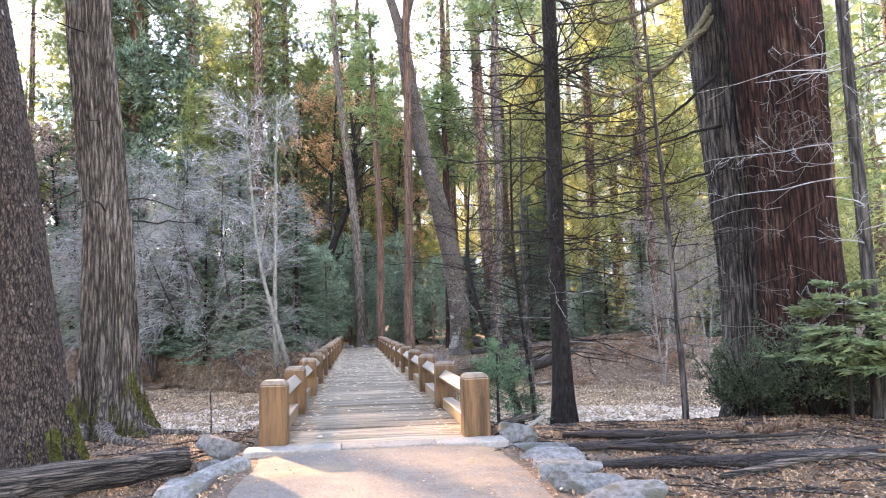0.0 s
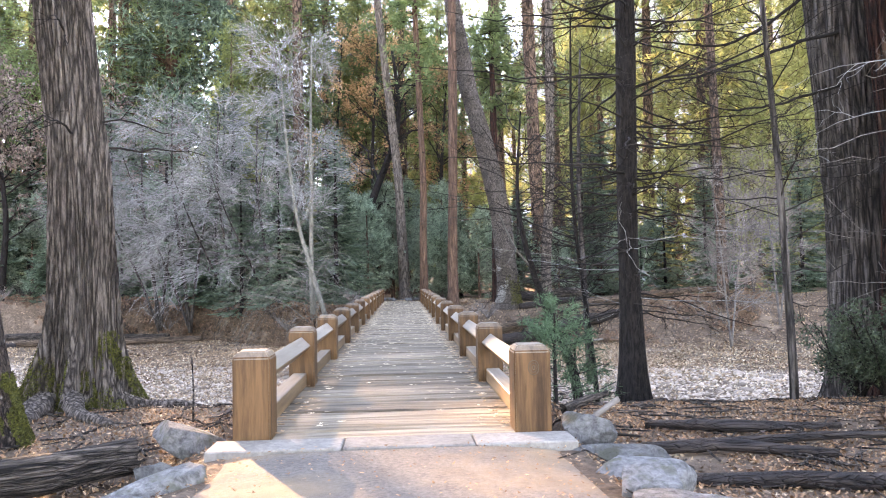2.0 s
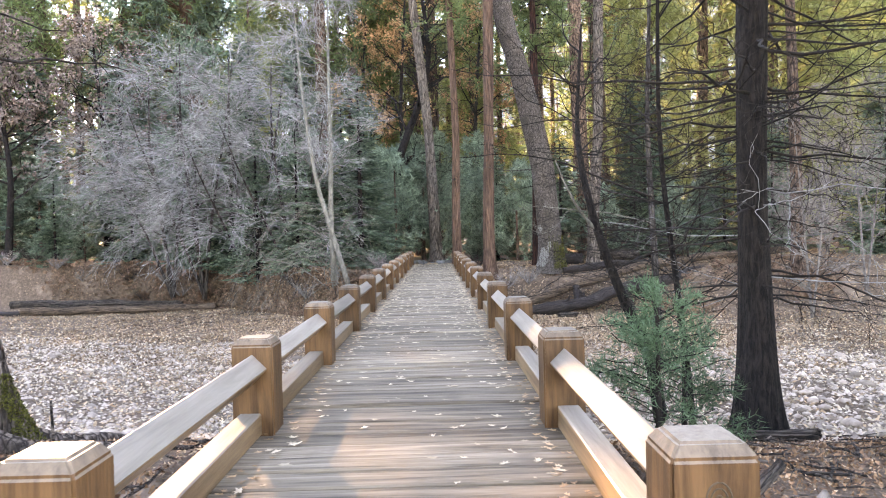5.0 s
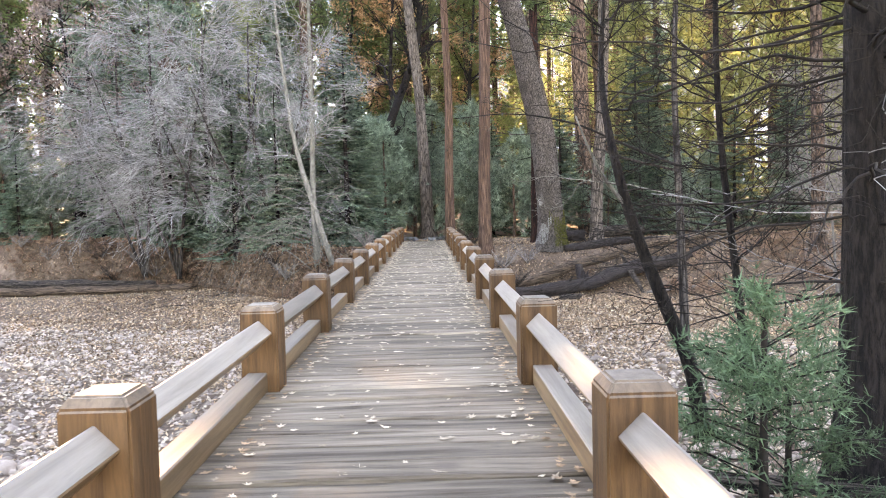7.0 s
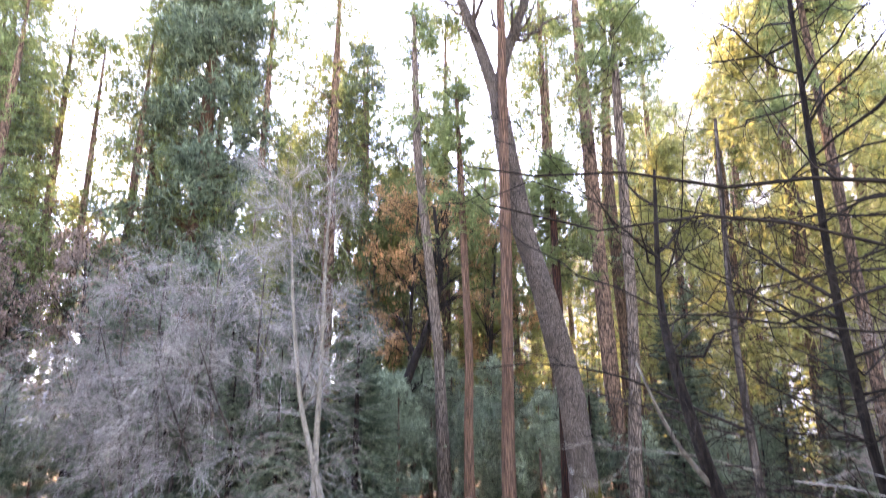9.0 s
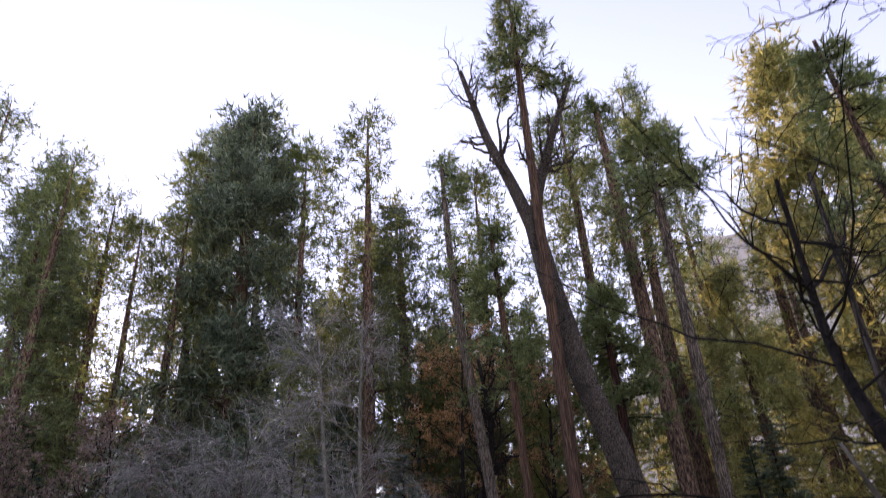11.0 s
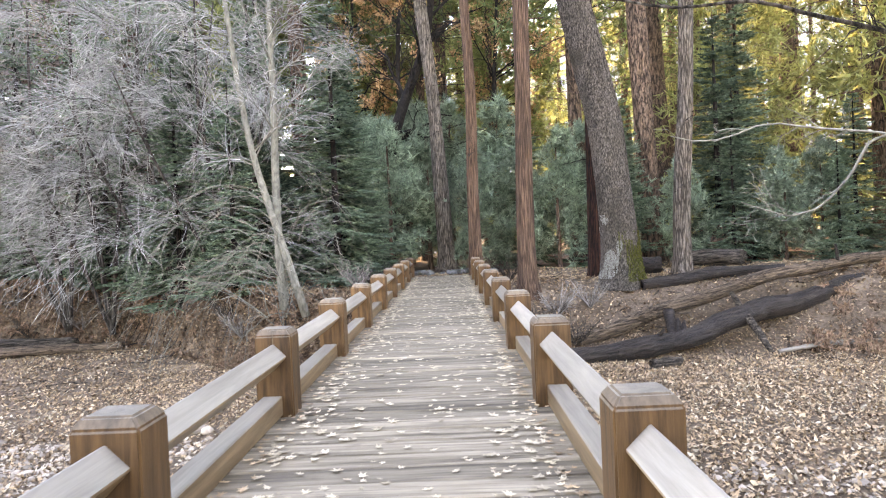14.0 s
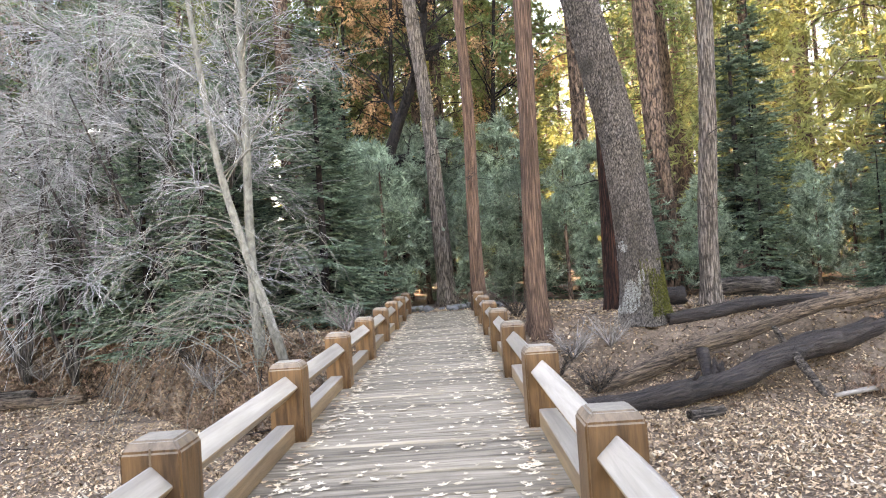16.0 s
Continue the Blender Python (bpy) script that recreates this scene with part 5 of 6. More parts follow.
for ob, h, r0, seed in ((brown, 32, 2.2, 1), (tr2, 22, 2.0, 2), (tr1, 30, 3.0, 3), (ced2, 24, 2.6, 4), (pine2, 32, 3.6, 5), (dk, 16, 2.0, 6), (fp, 28, 3.0, 7), (rp, 24, 3.2, 8)):
    rg2 = np.random.default_rng(200 + seed)
    tip = max((v.co for v in next(c for c in ob.children if c.name.startswith("trunk")).data.vertices), key=lambda c: c.z)
    base = (0.78 if ob in (brown, ced2) else 0.6) * h
    nb = 60
    w = rg2.uniform(0, 1, nb)
    z = base + (h - base) * w
    az = rg2.uniform(0, 6.283, nb)
    ln = (r0 * (1 - w) ** 0.7 * rg2.uniform(0.5, 1.1, nb) + 0.3)[:, None, None]
    q = np.linspace(0, 1, 5)[None, :, None]
    st = np.stack([tip.x * z / h, tip.y * z / h, z], 1)
    p = st[:, None] + np.stack([np.cos(az), np.sin(az), np.full(nb, 0.1)], 1)[:, None] * ln * q - np.array([0, 0, 0.2]) * ln * q ** 2
    rr = np.linspace(0.035, 0.01, 5)[None].repeat(nb, 0)
    part("branches", Geo().tubes(p, rr, 3, False).mesh("branches", M_DARKBARK), ob)
    c = Geo()
    s2, r2 = grow(p, rr, nb * 4, rg2, (0.2, 1), r0 * 0.4, (30, 60), -0.05, 0.5, 5, 0.06)
    crown_tufts(c, p, rg2, 420, 0.5, 0.07, tri=True)
    crown_tufts(c, s2, rg2, 800, 0.5, 0.07, u=(0, 1), tri=True)
    part("crown", c.mesh("crown", M_NEEDLE, False), ob)
    bare_limbs(ob, rg2, (2.5, base), 1.8, 14, 0.02, M_DARKTWIG, [(0, 0, 0), (tip.x, tip.y, h)], (-0.2, 0.25), -0.1, 4)

# wood behind and beside the walker
for k, (x, y) in enumerate(((-9, -6), (-14, 3), (-20, -2), (-16, -14), (-6, -20), (4, -24), (11, -14), (16, -3), (18, 8), (20, 14), (-18, 14), (-26, 22), (27, 24), (24, 4))):
    far_tree((PINE_A, PINE_B, PINE_C)[k % 3], x, y, k * 1.3, 0.8 + 0.05 * (k % 5))

# ---- fallen logs ----
def log(name, label, pts, radii, mat, seed, sides=28, rings=40, rough=0.02):
    """A fallen trunk lying on the ground, knotted and split, with broken ends."""
    rg = np.random.default_rng(seed)
    p = line(pts, rings)
    r = np.interp(np.linspace(0, 1, rings), np.linspace(0, 1, len(radii)), radii)
    u = np.linspace(0, 1, rings)[:, None] * np.linalg.norm(p[-1] - p[0])
    ph = rg.uniform(0, 6.28, (4, 3))
    p = p + np.minimum(r, 0.1)[:, None] * (0.45 * np.sin(u * 1.9 + ph[0]) + 0.3 * np.sin(u * 4.1 + ph[1])) * np.array([1, 1, 0.35])
    r = r * (1 + 0.05 * np.sin(u[:, 0] * 3.3 + ph[2, 0]) + 0.03 * np.sin(u[:, 0] * 11 + ph[3, 0]))
    t = unit(np.gradient(p, axis=0))
    a = unit(np.cross(t, np.array([0, 0, 1.0])))
    b = np.cross(a, t)
    th = np.linspace(0, 2 * np.pi, sides, endpoint=False)
    s = np.linspace(0, 1, rings)[:, None]
    rad = r[:, None] * (1 + 0.06 * np.sin(2 * th[None] + 5 * s + seed) + 0.05 * np.sin(3 * th[None] - 9 * s)) + rough * (np.abs(np.sin(th[None] * 5 + 3 * np.sin(s * 6 + seed))) - 0.6)
    ragged = rg.normal(0, 0.12, (2, sides))
    v = p[:, None] + rad[..., None] * (np.cos(th)[None, :, None] * a[:, None] + np.sin(th)[None, :, None] * b[:, None])
    v[0] += t[0] * ragged[0][:, None] * radii[0]
    v[-1] += t[-1] * ragged[1][:, None] * radii[-1]
    base = p[0].copy()
    v = v - base
    idx = np.arange(rings * sides).reshape(rings, sides)
    q0, q1 = idx[:-1], idx[1:]
    s0, s1 = np.roll(q0, -1, 1), np.roll(q1, -1, 1)
    f = np.concatenate([np.stack([q0, q1, s1], -1).reshape(-1, 3), np.stack([q0, s1, s0], -1).reshape(-1, 3)])
    vv = np.concatenate([v.reshape(-1, 3), [p[0] - base + t[0] * 0.06], [p[-1] - base - t[-1] * 0.06]])
    n = rings * sides
    f = np.concatenate([f, np.stack([idx[0], np.roll(idx[0], -1), np.full(sides, n)], -1), np.stack([np.roll(idx[-1], -1), idx[-1], np.full(sides, n + 1)], -1)])
    ob = thing(name, label, "log", tuple(base))
    along = unit(p[-1] - p[0])
    az, el = math.atan2(along[1], along[0]), math.asin(along[2])
    turn = Euler((0, -el, az))
    vv = vv @ np.array(turn.to_matrix())
    part("stem", Geo().add(vv, f).mesh("stem", mat), ob).rotation_euler = turn
    return ob


def stub(ob, at, to, r, mat=None, name="branch_stub", label=""):
    pts = local(ob, line([at, [(a + b) / 2 + 0.03 for a, b in zip(at, to)], to], 6))
    part(name, Geo().tubes(pts[None], np.linspace(r, r * 0.55, 6)[None], 9).mesh(name, mat or M_LOG), ob, label)


def gz_at(x, y, up=0.0):
    return (x, y, ground_z(x, y) + up)


lg1 = log("fallen_log", "weathered grey log lying by the path", [(-5.9, -2.0, -0.15), (-3.83, -0.94, -0.14), (-2.1, -0.05, -0.12)], [0.19, 0.17, 0.14], M_LOG, 1)
lg2 = log("fallen_log", "split grey log on the leaf litter", [gz_at(2.3, -0.6, 0.04), gz_at(4.4, -1.2, 0.05), gz_at(7.0, -0.6, 0.05), gz_at(9.5, -0.3, 0.05)], [0.06, 0.075, 0.085, 0.07], M_DARKLOG, 2, 20, 60, 0.012)
lg3 = log("fallen_branch", "thin grey fallen branch", [gz_at(3.4, -1.7, 0.05), gz_at(4.4, -1.5, 0.13), gz_at(5.6, -1.3, 0.06), gz_at(6.6, -1.5, 0.05)], [0.035, 0.04, 0.035, 0.02], M_LOG, 3, 12, 24, 0.006)
lg4 = log("fallen_branch", "thin grey fallen branch", [gz_at(2.9, 0.5, 0.05), gz_at(4.2, 0.3, 0.1), gz_at(5.8, 0.6, 0.05)], [0.04, 0.035, 0.02], M_DARKLOG, 4, 12, 24, 0.006)
la = log("fallen_log", "long brown log leaning up the far bank", [(3.6, 28.4, -1.55), (5.5, 28.8, -0.95), (9.4, 29.5, 0.0), (12.6, 30.6, 0.3), (17, 32, 0.5)], [0.17, 0.19, 0.17, 0.16, 0.14], M_TANLOG, 5, 30, 90, 0.03)
lb = log("fallen_log", "thick dark barkless log with a bend", [(2.3, 27.0, -1.72), (4.5, 27.4, -1.66), (6.3, 27.8, -1.48), (7.5, 28.15, -1.08), (9.2, 28.8, -0.8), (10.2, 29.2, -0.72), (11.4, 29.7, -0.42), (13.2, 30.3, -0.3)], [0.23, 0.28, 0.26, 0.29, 0.25, 0.24], M_DARKLOG, 6, 32, 90, 0.022)
stub(lb, (8.05, 28.1, -0.95), (8.5, 27.6, -1.9), 0.12, M_LOG)
stub(lb, (8.1, 28.5, -0.9), (7.85, 28.55, -0.35), 0.1, M_LOG, "branch_stub", "splintered upright stub")
stub(lb, (11.2, 29.6, -0.5), (11.3, 29.2, -1.15), 0.19, M_DARKLOG)
stub(lb, (5.6, 27.6, -1.35), (5.7, 27.5, -1.12), 0.06, M_DARKLOG)
stub(la, (11.6, 30.2, 0.3), (11.5, 30.1, 0.75), 0.06, M_DARKLOG)
stub(la, (6.2, 28.7, -0.8), (6.1, 28.1, -1.6), 0.16, M_DARKLOG)
log("fallen_log", "short dark log chunk", [gz_at(5.0, 26.2, 0.1), gz_at(5.8, 26.4, 0.14)], [0.1, 0.12], M_LOG, 8, 16, 12)
log("fallen_log", "dark log behind the oak", [gz_at(6.0, 30.4, 0.12), gz_at(8.5, 30.9, 0.16), gz_at(10.5, 31.3, 0.14)], [0.16, 0.18, 0.14], M_DARKLOG, 9, 20, 30)
log("fallen_log", "charred log end on the forest floor", [gz_at(8.5, 34.6, 0.36), gz_at(9.3, 33.9, 0.32), gz_at(10.1, 33.2, 0.28)], [0.24, 0.27, 0.28], M_LOG, 10, 22, 20)
log("fallen_log", "charred log end on the forest floor", [gz_at(6.3, 34.4, 0.3), gz_at(7.6, 34.0, 0.3)], [0.28, 0.3], M_DARKLOG, 11, 22, 16)
log("fallen_log", "long pale log at the foot of the bank", [gz_at(-20, 32.6, 0.22), gz_at(-15, 32.9, 0.22), gz_at(-10.6, 32.8, 0.16)], [0.2, 0.19, 0.13], M_TANLOG, 12, 20, 40)
log("fallen_log", "long pale log at the foot of the bank", [gz_at(-21, 33.6, 0.5), gz_at(-16, 33.7, 0.45), gz_at(-12.5, 33.6, 0.3)], [0.2, 0.18, 0.11], M_LOG, 13, 20, 40)
log("fallen_log", "dark rotting log half in the litter", [gz_at(-21, 32.8, 0.1), gz_at(-17.5, 32.9, 0.08)], [0.16, 0.12], M_DARKLOG, 14, 16, 20)
log("bleached_branch", "bleached white branch on the litter", [gz_at(8.5, 27.3, 0.12), gz_at(9.7, 27.3, 0.18), gz_at(11.5, 27.0, 0.1)], [0.05, 0.06, 0.04], M_PALEWOOD, 15, 12, 16, 0.008)
log("fallen_log", "grey drift log beyond the dark fir", [gz_at(2.9, 6.7, 0.08), gz_at(4.2, 5.0, 0.1)], [0.09, 0.06], M_LOG, 16, 14, 16, 0.01)
log("broken_limb", "pale splintered limb behind the gate post", [gz_at(1.75, 1.2, 0.1), (2.1, 1.7, -0.02), (2.45, 2.2, -0.05)], [0.045, 0.05, 0.03], M_LOG, 17, 12, 14, 0.012)
log("broken_limb", "pale splintered limb behind the gate post", [gz_at(1.9, 1.1, 0.05), (2.4, 1.5, 0.0)], [0.04, 0.025], M_PALEWOOD, 18, 12, 12, 0.01)
log("fallen_branch", "crooked dark fallen branch", [gz_at(2.6, 1.3, 0.05), gz_at(3.6, 0.9, 0.09), gz_at(4.6, 1.1, 0.05)], [0.05, 0.06, 0.03], M_DARKLOG, 19, 12, 20, 0.01)
log("fallen_branch", "crooked dark fallen branch", [gz_at(2.2, 0.2, 0.05), gz_at(3.0, 0.3, 0.08), gz_at(3.9, -0.1, 0.05)], [0.06, 0.055, 0.04], M_DARKLOG, 20, 12, 20, 0.01)
# split snags
def snag(x, y, h, r, seed, mat, label):
    rg = np.random.default_rng(seed)
    ob = thing("broken_stump", label, "stump", (x, y, ground_z(x, y)))
    for k in range(7):
        a = rg.uniform(0, 6.28)
        o = np.array([math.cos(a), math.sin(a), 0]) * r * 0.5
        pts = np.stack([o * 1.2, o + [0, 0, h * 0.4], o * 0.9 + [rg.normal(0, 0.05), 0, h * rg.uniform(0.5, 1)]])
        part("splinter", Geo().tubes(pts[None], np.array([[r * 0.75, r * 0.55, 0.02]]), 7).mesh("splinter", mat), ob)


snag(10.6, 36.5, 1.9, 0.45, 1, M_PINE, "splintered dark broken tree stump")
snag(12.2, 38.0, 2.4, 0.3, 2, M_RED, "reddish broken rotting tree stump")
snag(6.3, 28.0, 0.9, 0.16, 3, M_DARKLOG, "splintered grey stump under the log")


# ---- boulders ----
def boulder(x, y, sx, sy, sz, turn, seed, mat=None, name="boulder", label="rounded grey granite boulder edging the path", up=0.35):
    rg = np.random.default_rng(seed)
    bm = bmesh.new()
    bmesh.ops.create_icosphere(bm, subdivisions=4, radius=1)
    cuts = [(unit(rg.normal(size=3)), rg.uniform(0.4, 0.8)) for _ in range(16)] + [(unit(np.array([rg.normal(0, 0.15), rg.normal(0, 0.15), 1.0])), 0.5)]
    for v in bm.verts:
        c = np.array(v.co)
        for nrm, dist in cuts:
            e = c @ nrm - dist
            if e > 0:
                c = c - nrm * e * 0.95
        c = c * (1 + 0.07 * fractal(c[0] * 3, c[1] * 3, c[2] * 3, seed, 1.7))
        v.co = Vector((c[0] * sx, c[1] * sy, c[2] * sz))
    for f in bm.faces:
        f.smooth = True
    ob = part(name, bm, mat=mat or M_STONE, at=(x, y, ground_z(x, y) + sz * up))
    ob.rotation_euler = (rg.normal(0, 0.1), rg.normal(0, 0.1), turn)
    return tagged(ob, label, "rock", "boulders edging the path")


for k, (x, y, sx, sy, sz, a) in enumerate(((-1.74, 0.3, 0.33, 0.36, 0.24, 0.5), (-1.72, -0.62, 0.22, 0.2, 0.17, 2.0), (-1.68, -1.12, 0.36, 0.22, 0.15, 0.5), (-1.78, -1.75, 0.4, 0.3, 0.2, 0.3), (-1.95, -2.6, 0.42, 0.34, 0.22, 0.1),
                                           (1.68, 0.12, 0.3, 0.26, 0.26, 0.3), (1.86, -0.4, 0.5, 0.3, 0.22, -0.1), (1.74, -1.0, 0.36, 0.26, 0.22, -0.2), (1.66, -1.55, 0.34, 0.24, 0.2, 0.2), (1.62, -2.1, 0.36, 0.25, 0.2, -0.1), (1.64, -2.65, 0.36, 0.26, 0.2, 0.1), (1.7, -3.25, 0.4, 0.28, 0.21, 0.2))):
    boulder(x + 0.04 * np.sign(x), y, sx * 1.22, sy * 1.2, sz * 1.1, a, 300 + k, up=0.4)
rb = np.random.default_rng(9)
for k in range(26):
    x, y = rb.uniform(-2.4, 2.6), rb.uniform(37.2, 38.4)
    s = rb.uniform(0.12, 0.32)
    boulder(x, y, s * 1.2, s, s * 0.7, rb.uniform(0, 6), 340 + k, name="stone", label="brown-grey stone at the path's end", up=0.5)

# cobbles of the dry creek bed
rc = np.random.default_rng(12)


def scatter_bed(n, x0, x1, y0, y1):
    x, y = rc.uniform(x0, x1, n), rc.uniform(y0, y1, n)
    z = height(x, y)
    return x, y, z


base_bm = bmesh.new()
bmesh.ops.create_icosphere(base_bm, subdivisions=1, radius=1)
ICO_V = np.array([v.co[:] for v in base_bm.verts])
ICO_F = np.array([[v.index for v in f.verts] for f in base_bm.faces])
base_bm.free()


def pebbles(name, label, x, y, z, size, mat, sink=0.25):
    n = len(x)
    s = size[:, None] * rc.uniform(0.65, 1.3, (n, 3)) * np.array([1, 1, 0.65])
    v = ICO_V[None] * (1 + rc.normal(0, 0.09, (n, len(ICO_V), 1))) * s[:, None]
    a = rc.uniform(0, 6.28, n)
    c, d = np.cos(a)[:, None], np.sin(a)[:, None]
    v = np.stack([v[..., 0] * c - v[..., 1] * d, v[..., 0] * d + v[..., 1] * c, v[..., 2]], -1)
    v = v + np.stack([x, y, z + size * sink], -1)[:, None]
    f = ICO_F[None] + (np.arange(n) * len(ICO_V))[:, None, None]
    return tagged(part(name, Geo().add(v, f).mesh(name, mat)), label, "cobbles", kind="stuff")


OCT_V = np.array([(1, 0, 0), (-1, 0, 0), (0, 1, 0), (0, -1, 0), (0, 0, 1), (0, 0, -0.3)], float)
OCT_F = np.array([(0, 2, 4), (2, 1, 4), (1, 3, 4), (3, 0, 4)])


def gravel(name, label, x, y, z, size, mat):
    n = len(x)
    s = size[:, None] * rc.uniform(0.6, 1.3, (n, 3)) * np.array([1, 1, 0.7])
    v = OCT_V[None] * (1 + rc.normal(0, 0.12, (n, 6, 1))) * s[:, None]
    a = rc.uniform(0, 6.28, n)
    c, d = np.cos(a)[:, None], np.sin(a)[:, None]
    v = np.stack([v[..., 0] * c - v[..., 1] * d, v[..., 0] * d + v[..., 1] * c, v[..., 2]], -1) + np.stack([x, y, z], -1)[:, None]
    return tagged(part(name, Geo().add(v, OCT_F[None] + (np.arange(n) * 6)[:, None, None]).mesh(name, mat)), label, "gravel", kind="stuff")


x, y, z = scatter_bed(5200, -17, 18, 5, 27)
patch = fractal(x, y, seed=6, scale=0.35) + 0.6 * (np.abs(x - 7.5) < 4) * (y < 17) + 0.25 * (x < -2) * (y < 20)
keep = (z < -0.95) & (patch > 0.05) & (np.abs(x) > 1.2) & (y < np.where(x > 0, 16, 22))
pebbles("creek_cobbles", "pale grey cobbles in the dry creek bed", x[keep], y[keep], z[keep], rc.gamma(2.5, 0.016, keep.sum()) + 0.025, M_COBBLE)
x, y, z = scatter_bed(52000, -19, 19, 4, 28)
patch = fractal(x, y, seed=6, scale=0.35) + 0.7 * (np.abs(x - 7.5) < 5) * (y < 20) + 0.4 * (x < -2) * (y < 22)
keep = (z < -0.8) & (patch > -0.7) & (np.abs(x) > 1.2) & (y < np.where(x > 0, 17 + 3 * fractal(x, y, seed=9, scale=0.3), 22 + 4 * fractal(x, y, seed=9, scale=0.3)))
gravel("creek_gravel", "pale pinkish-grey gravel on the creek bed", x[keep], y[keep], z[keep] + 0.01, rc.gamma(2.5, 0.010, keep.sum()) + 0.02, M_COBBLE)


# ---- leaves and litter ----
def litter(name, label, x, y, z, size, mat, flat=0.35, category="leaves"):
    """Curled fallen leaves lying on a surface: four faces each."""
    n = len(x)
    a = rc.uniform(0, 6.28, n)
    dx = np.stack([np.cos(a), np.sin(a), rc.normal(0, flat, n)], 1) * size[:, None]
    dy = np.stack([-np.sin(a), np.cos(a), rc.normal(0, flat, n)], 1) * (size * rc.uniform(0.4, 0.75, n))[:, None]
    c = np.stack([x, y, z + 0.012 + 0.2 * size], 1)
    curl = np.stack([np.zeros(n), np.zeros(n), size * rc.uniform(-0.1, 0.35, n)], 1)
    v = np.stack([c - dx * 0.6 + curl, c - dy * 0.5, c + dx * 0.6 + curl, c + dy * 0.5], 1)
    v[..., 2] = np.maximum(v[..., 2], z[:, None] + 0.004)
    i = np.arange(n)[:, None] * 4
    return tagged(part(name, Geo().add(v, np.concatenate([i + [0, 1, 3], i + [1, 2, 3]])).mesh(name, mat, False)), label, category, kind="stuff")


n = 140000
x, y = 22 * np.sign(rc.normal(size=n)) * rc.uniform(0, 1, n) ** 1.2, rc.uniform(-9, 39, n)
z = height(x, y)
bed = (z < -1.25) & (y < np.where(x > 0, 17, 22))
keep = ~((np.abs(x) < 1.35) & (y > -0.4) & (y < 37)) & ~((np.abs(x) < 1.3) & (y < 0)) & ~(bed & (rc.uniform(0, 1, n) < 0.6))
x, y, z = x[keep], y[keep], z[keep]
litter("leaf_litter", "brown fallen oak leaves covering the ground", x, y, z, rc.uniform(0.05, 0.11, len(x)) * (0.4 + 0.6 * smooth((y - 3) / 8)), M_LITTER)
n = 56000
x, y = np.where(rc.uniform(0, 1, n) < 0.7, rc.uniform(1.5, 9, n), rc.uniform(-7, -1.5, n)), rc.uniform(-4, 6, n)
keep = fractal(x, y, seed=21, scale=1.1) > -0.5
litter("rust_litter", "rust-brown dry leaves heaped on the near bank", x[keep], y[keep], height(x[keep], y[keep]), rc.uniform(0.016, 0.048, keep.sum()), M_RUSTLEAF, 0.6)
n = 16000
x, y = np.where(rc.uniform(0, 1, n) < 0.6, rc.uniform(1.5, 9, n), rc.uniform(-7, -1.5, n)), rc.uniform(-4, 5.5, n)
litter("needle_litter", "small tan needles and leaf scraps on the near bank", x, y, height(x, y), rc.uniform(0.025, 0.06, n), M_MOULD)
x, y = np.where(rc.uniform(0, 1, n) < 0.6, rc.uniform(1.5, 9, n), rc.uniform(-7, -1.5, n)), rc.uniform(-4, 5.5, n)
litter("tan_litter", "small tan and orange leaf scraps on the near bank", x, y, height(x, y), rc.uniform(0.014, 0.04, n), M_LITTER)
n = 34000
x, y = rc.uniform(-18, 18, n), rc.uniform(5, 34, n)
z = height(x, y)
keep = (np.abs(x) > 1.35) & (z < -0.9) & ((y < 24) | (rc.uniform(0, 1, n) < 0.3))
litter("pale_litter", "pale dry leaves on the creek bed", x[keep], y[keep], z[keep], rc.uniform(0.05, 0.11, keep.sum()), M_PALELEAF)
n = 5200
x, y = rc.uniform(-1.4, 1.4, n), rc.uniform(-9.5, -0.3, n)
keep = (rc.uniform(0, 1, n) < 0.25 + 0.75 * smooth((np.abs(x + 0.1) - 0.3) / 1.1)) & (y < -0.05)
litter("path_needles", "tan needles and leaf scraps on the path", x[keep], y[keep], np.full(keep.sum(), -0.01) - 0.05 * (np.abs(x[keep]) / 1.45) ** 4, rc.uniform(0.012, 0.04, keep.sum()), M_RUSTLEAF, 0.12)


# lobed oak leaves on the deck
def deck_leaves(name, label, x, y, size, mat):
    n = len(x)
    k = 12
    th = np.linspace(0, 2 * np.pi, k, endpoint=False)
    rad = np.where(np.arange(k) % 2 == 0, 1.0, 0.5)
    sh = np.stack([np.cos(th) * rad, np.sin(th) * rad * 0.62], 1)
    a = rc.uniform(0, 6.28, n)
    ca, sa = np.cos(a)[:, None], np.sin(a)[:, None]
    jit = 1 + rc.normal(0, 0.18, (n, k))
    vx, vy = sh[None, :, 0] * jit * size[:, None], sh[None, :, 1] * jit * size[:, None]
    X = x[:, None] + vx * ca - vy * sa
    Y = y[:, None] + vx * sa + vy * ca
    Z = 0.010 + 0.009 * rc.uniform(0, 1, (n, k)) * (rad[None] > 0.8)
    v = np.concatenate([np.stack([X, Y, Z], -1), np.stack([x, y, np.full(n, 0.014)], -1)[:, None]], 1)
    i = (np.arange(n) * (k + 1))[:, None, None]
    tri = np.stack([np.arange(k), (np.arange(k) + 1) % k, np.full(k, k)], 1)[None] + i
    return tagged(part(name, Geo().add(v, tri).mesh(name, mat, False)), label, "leaves", kind="stuff")


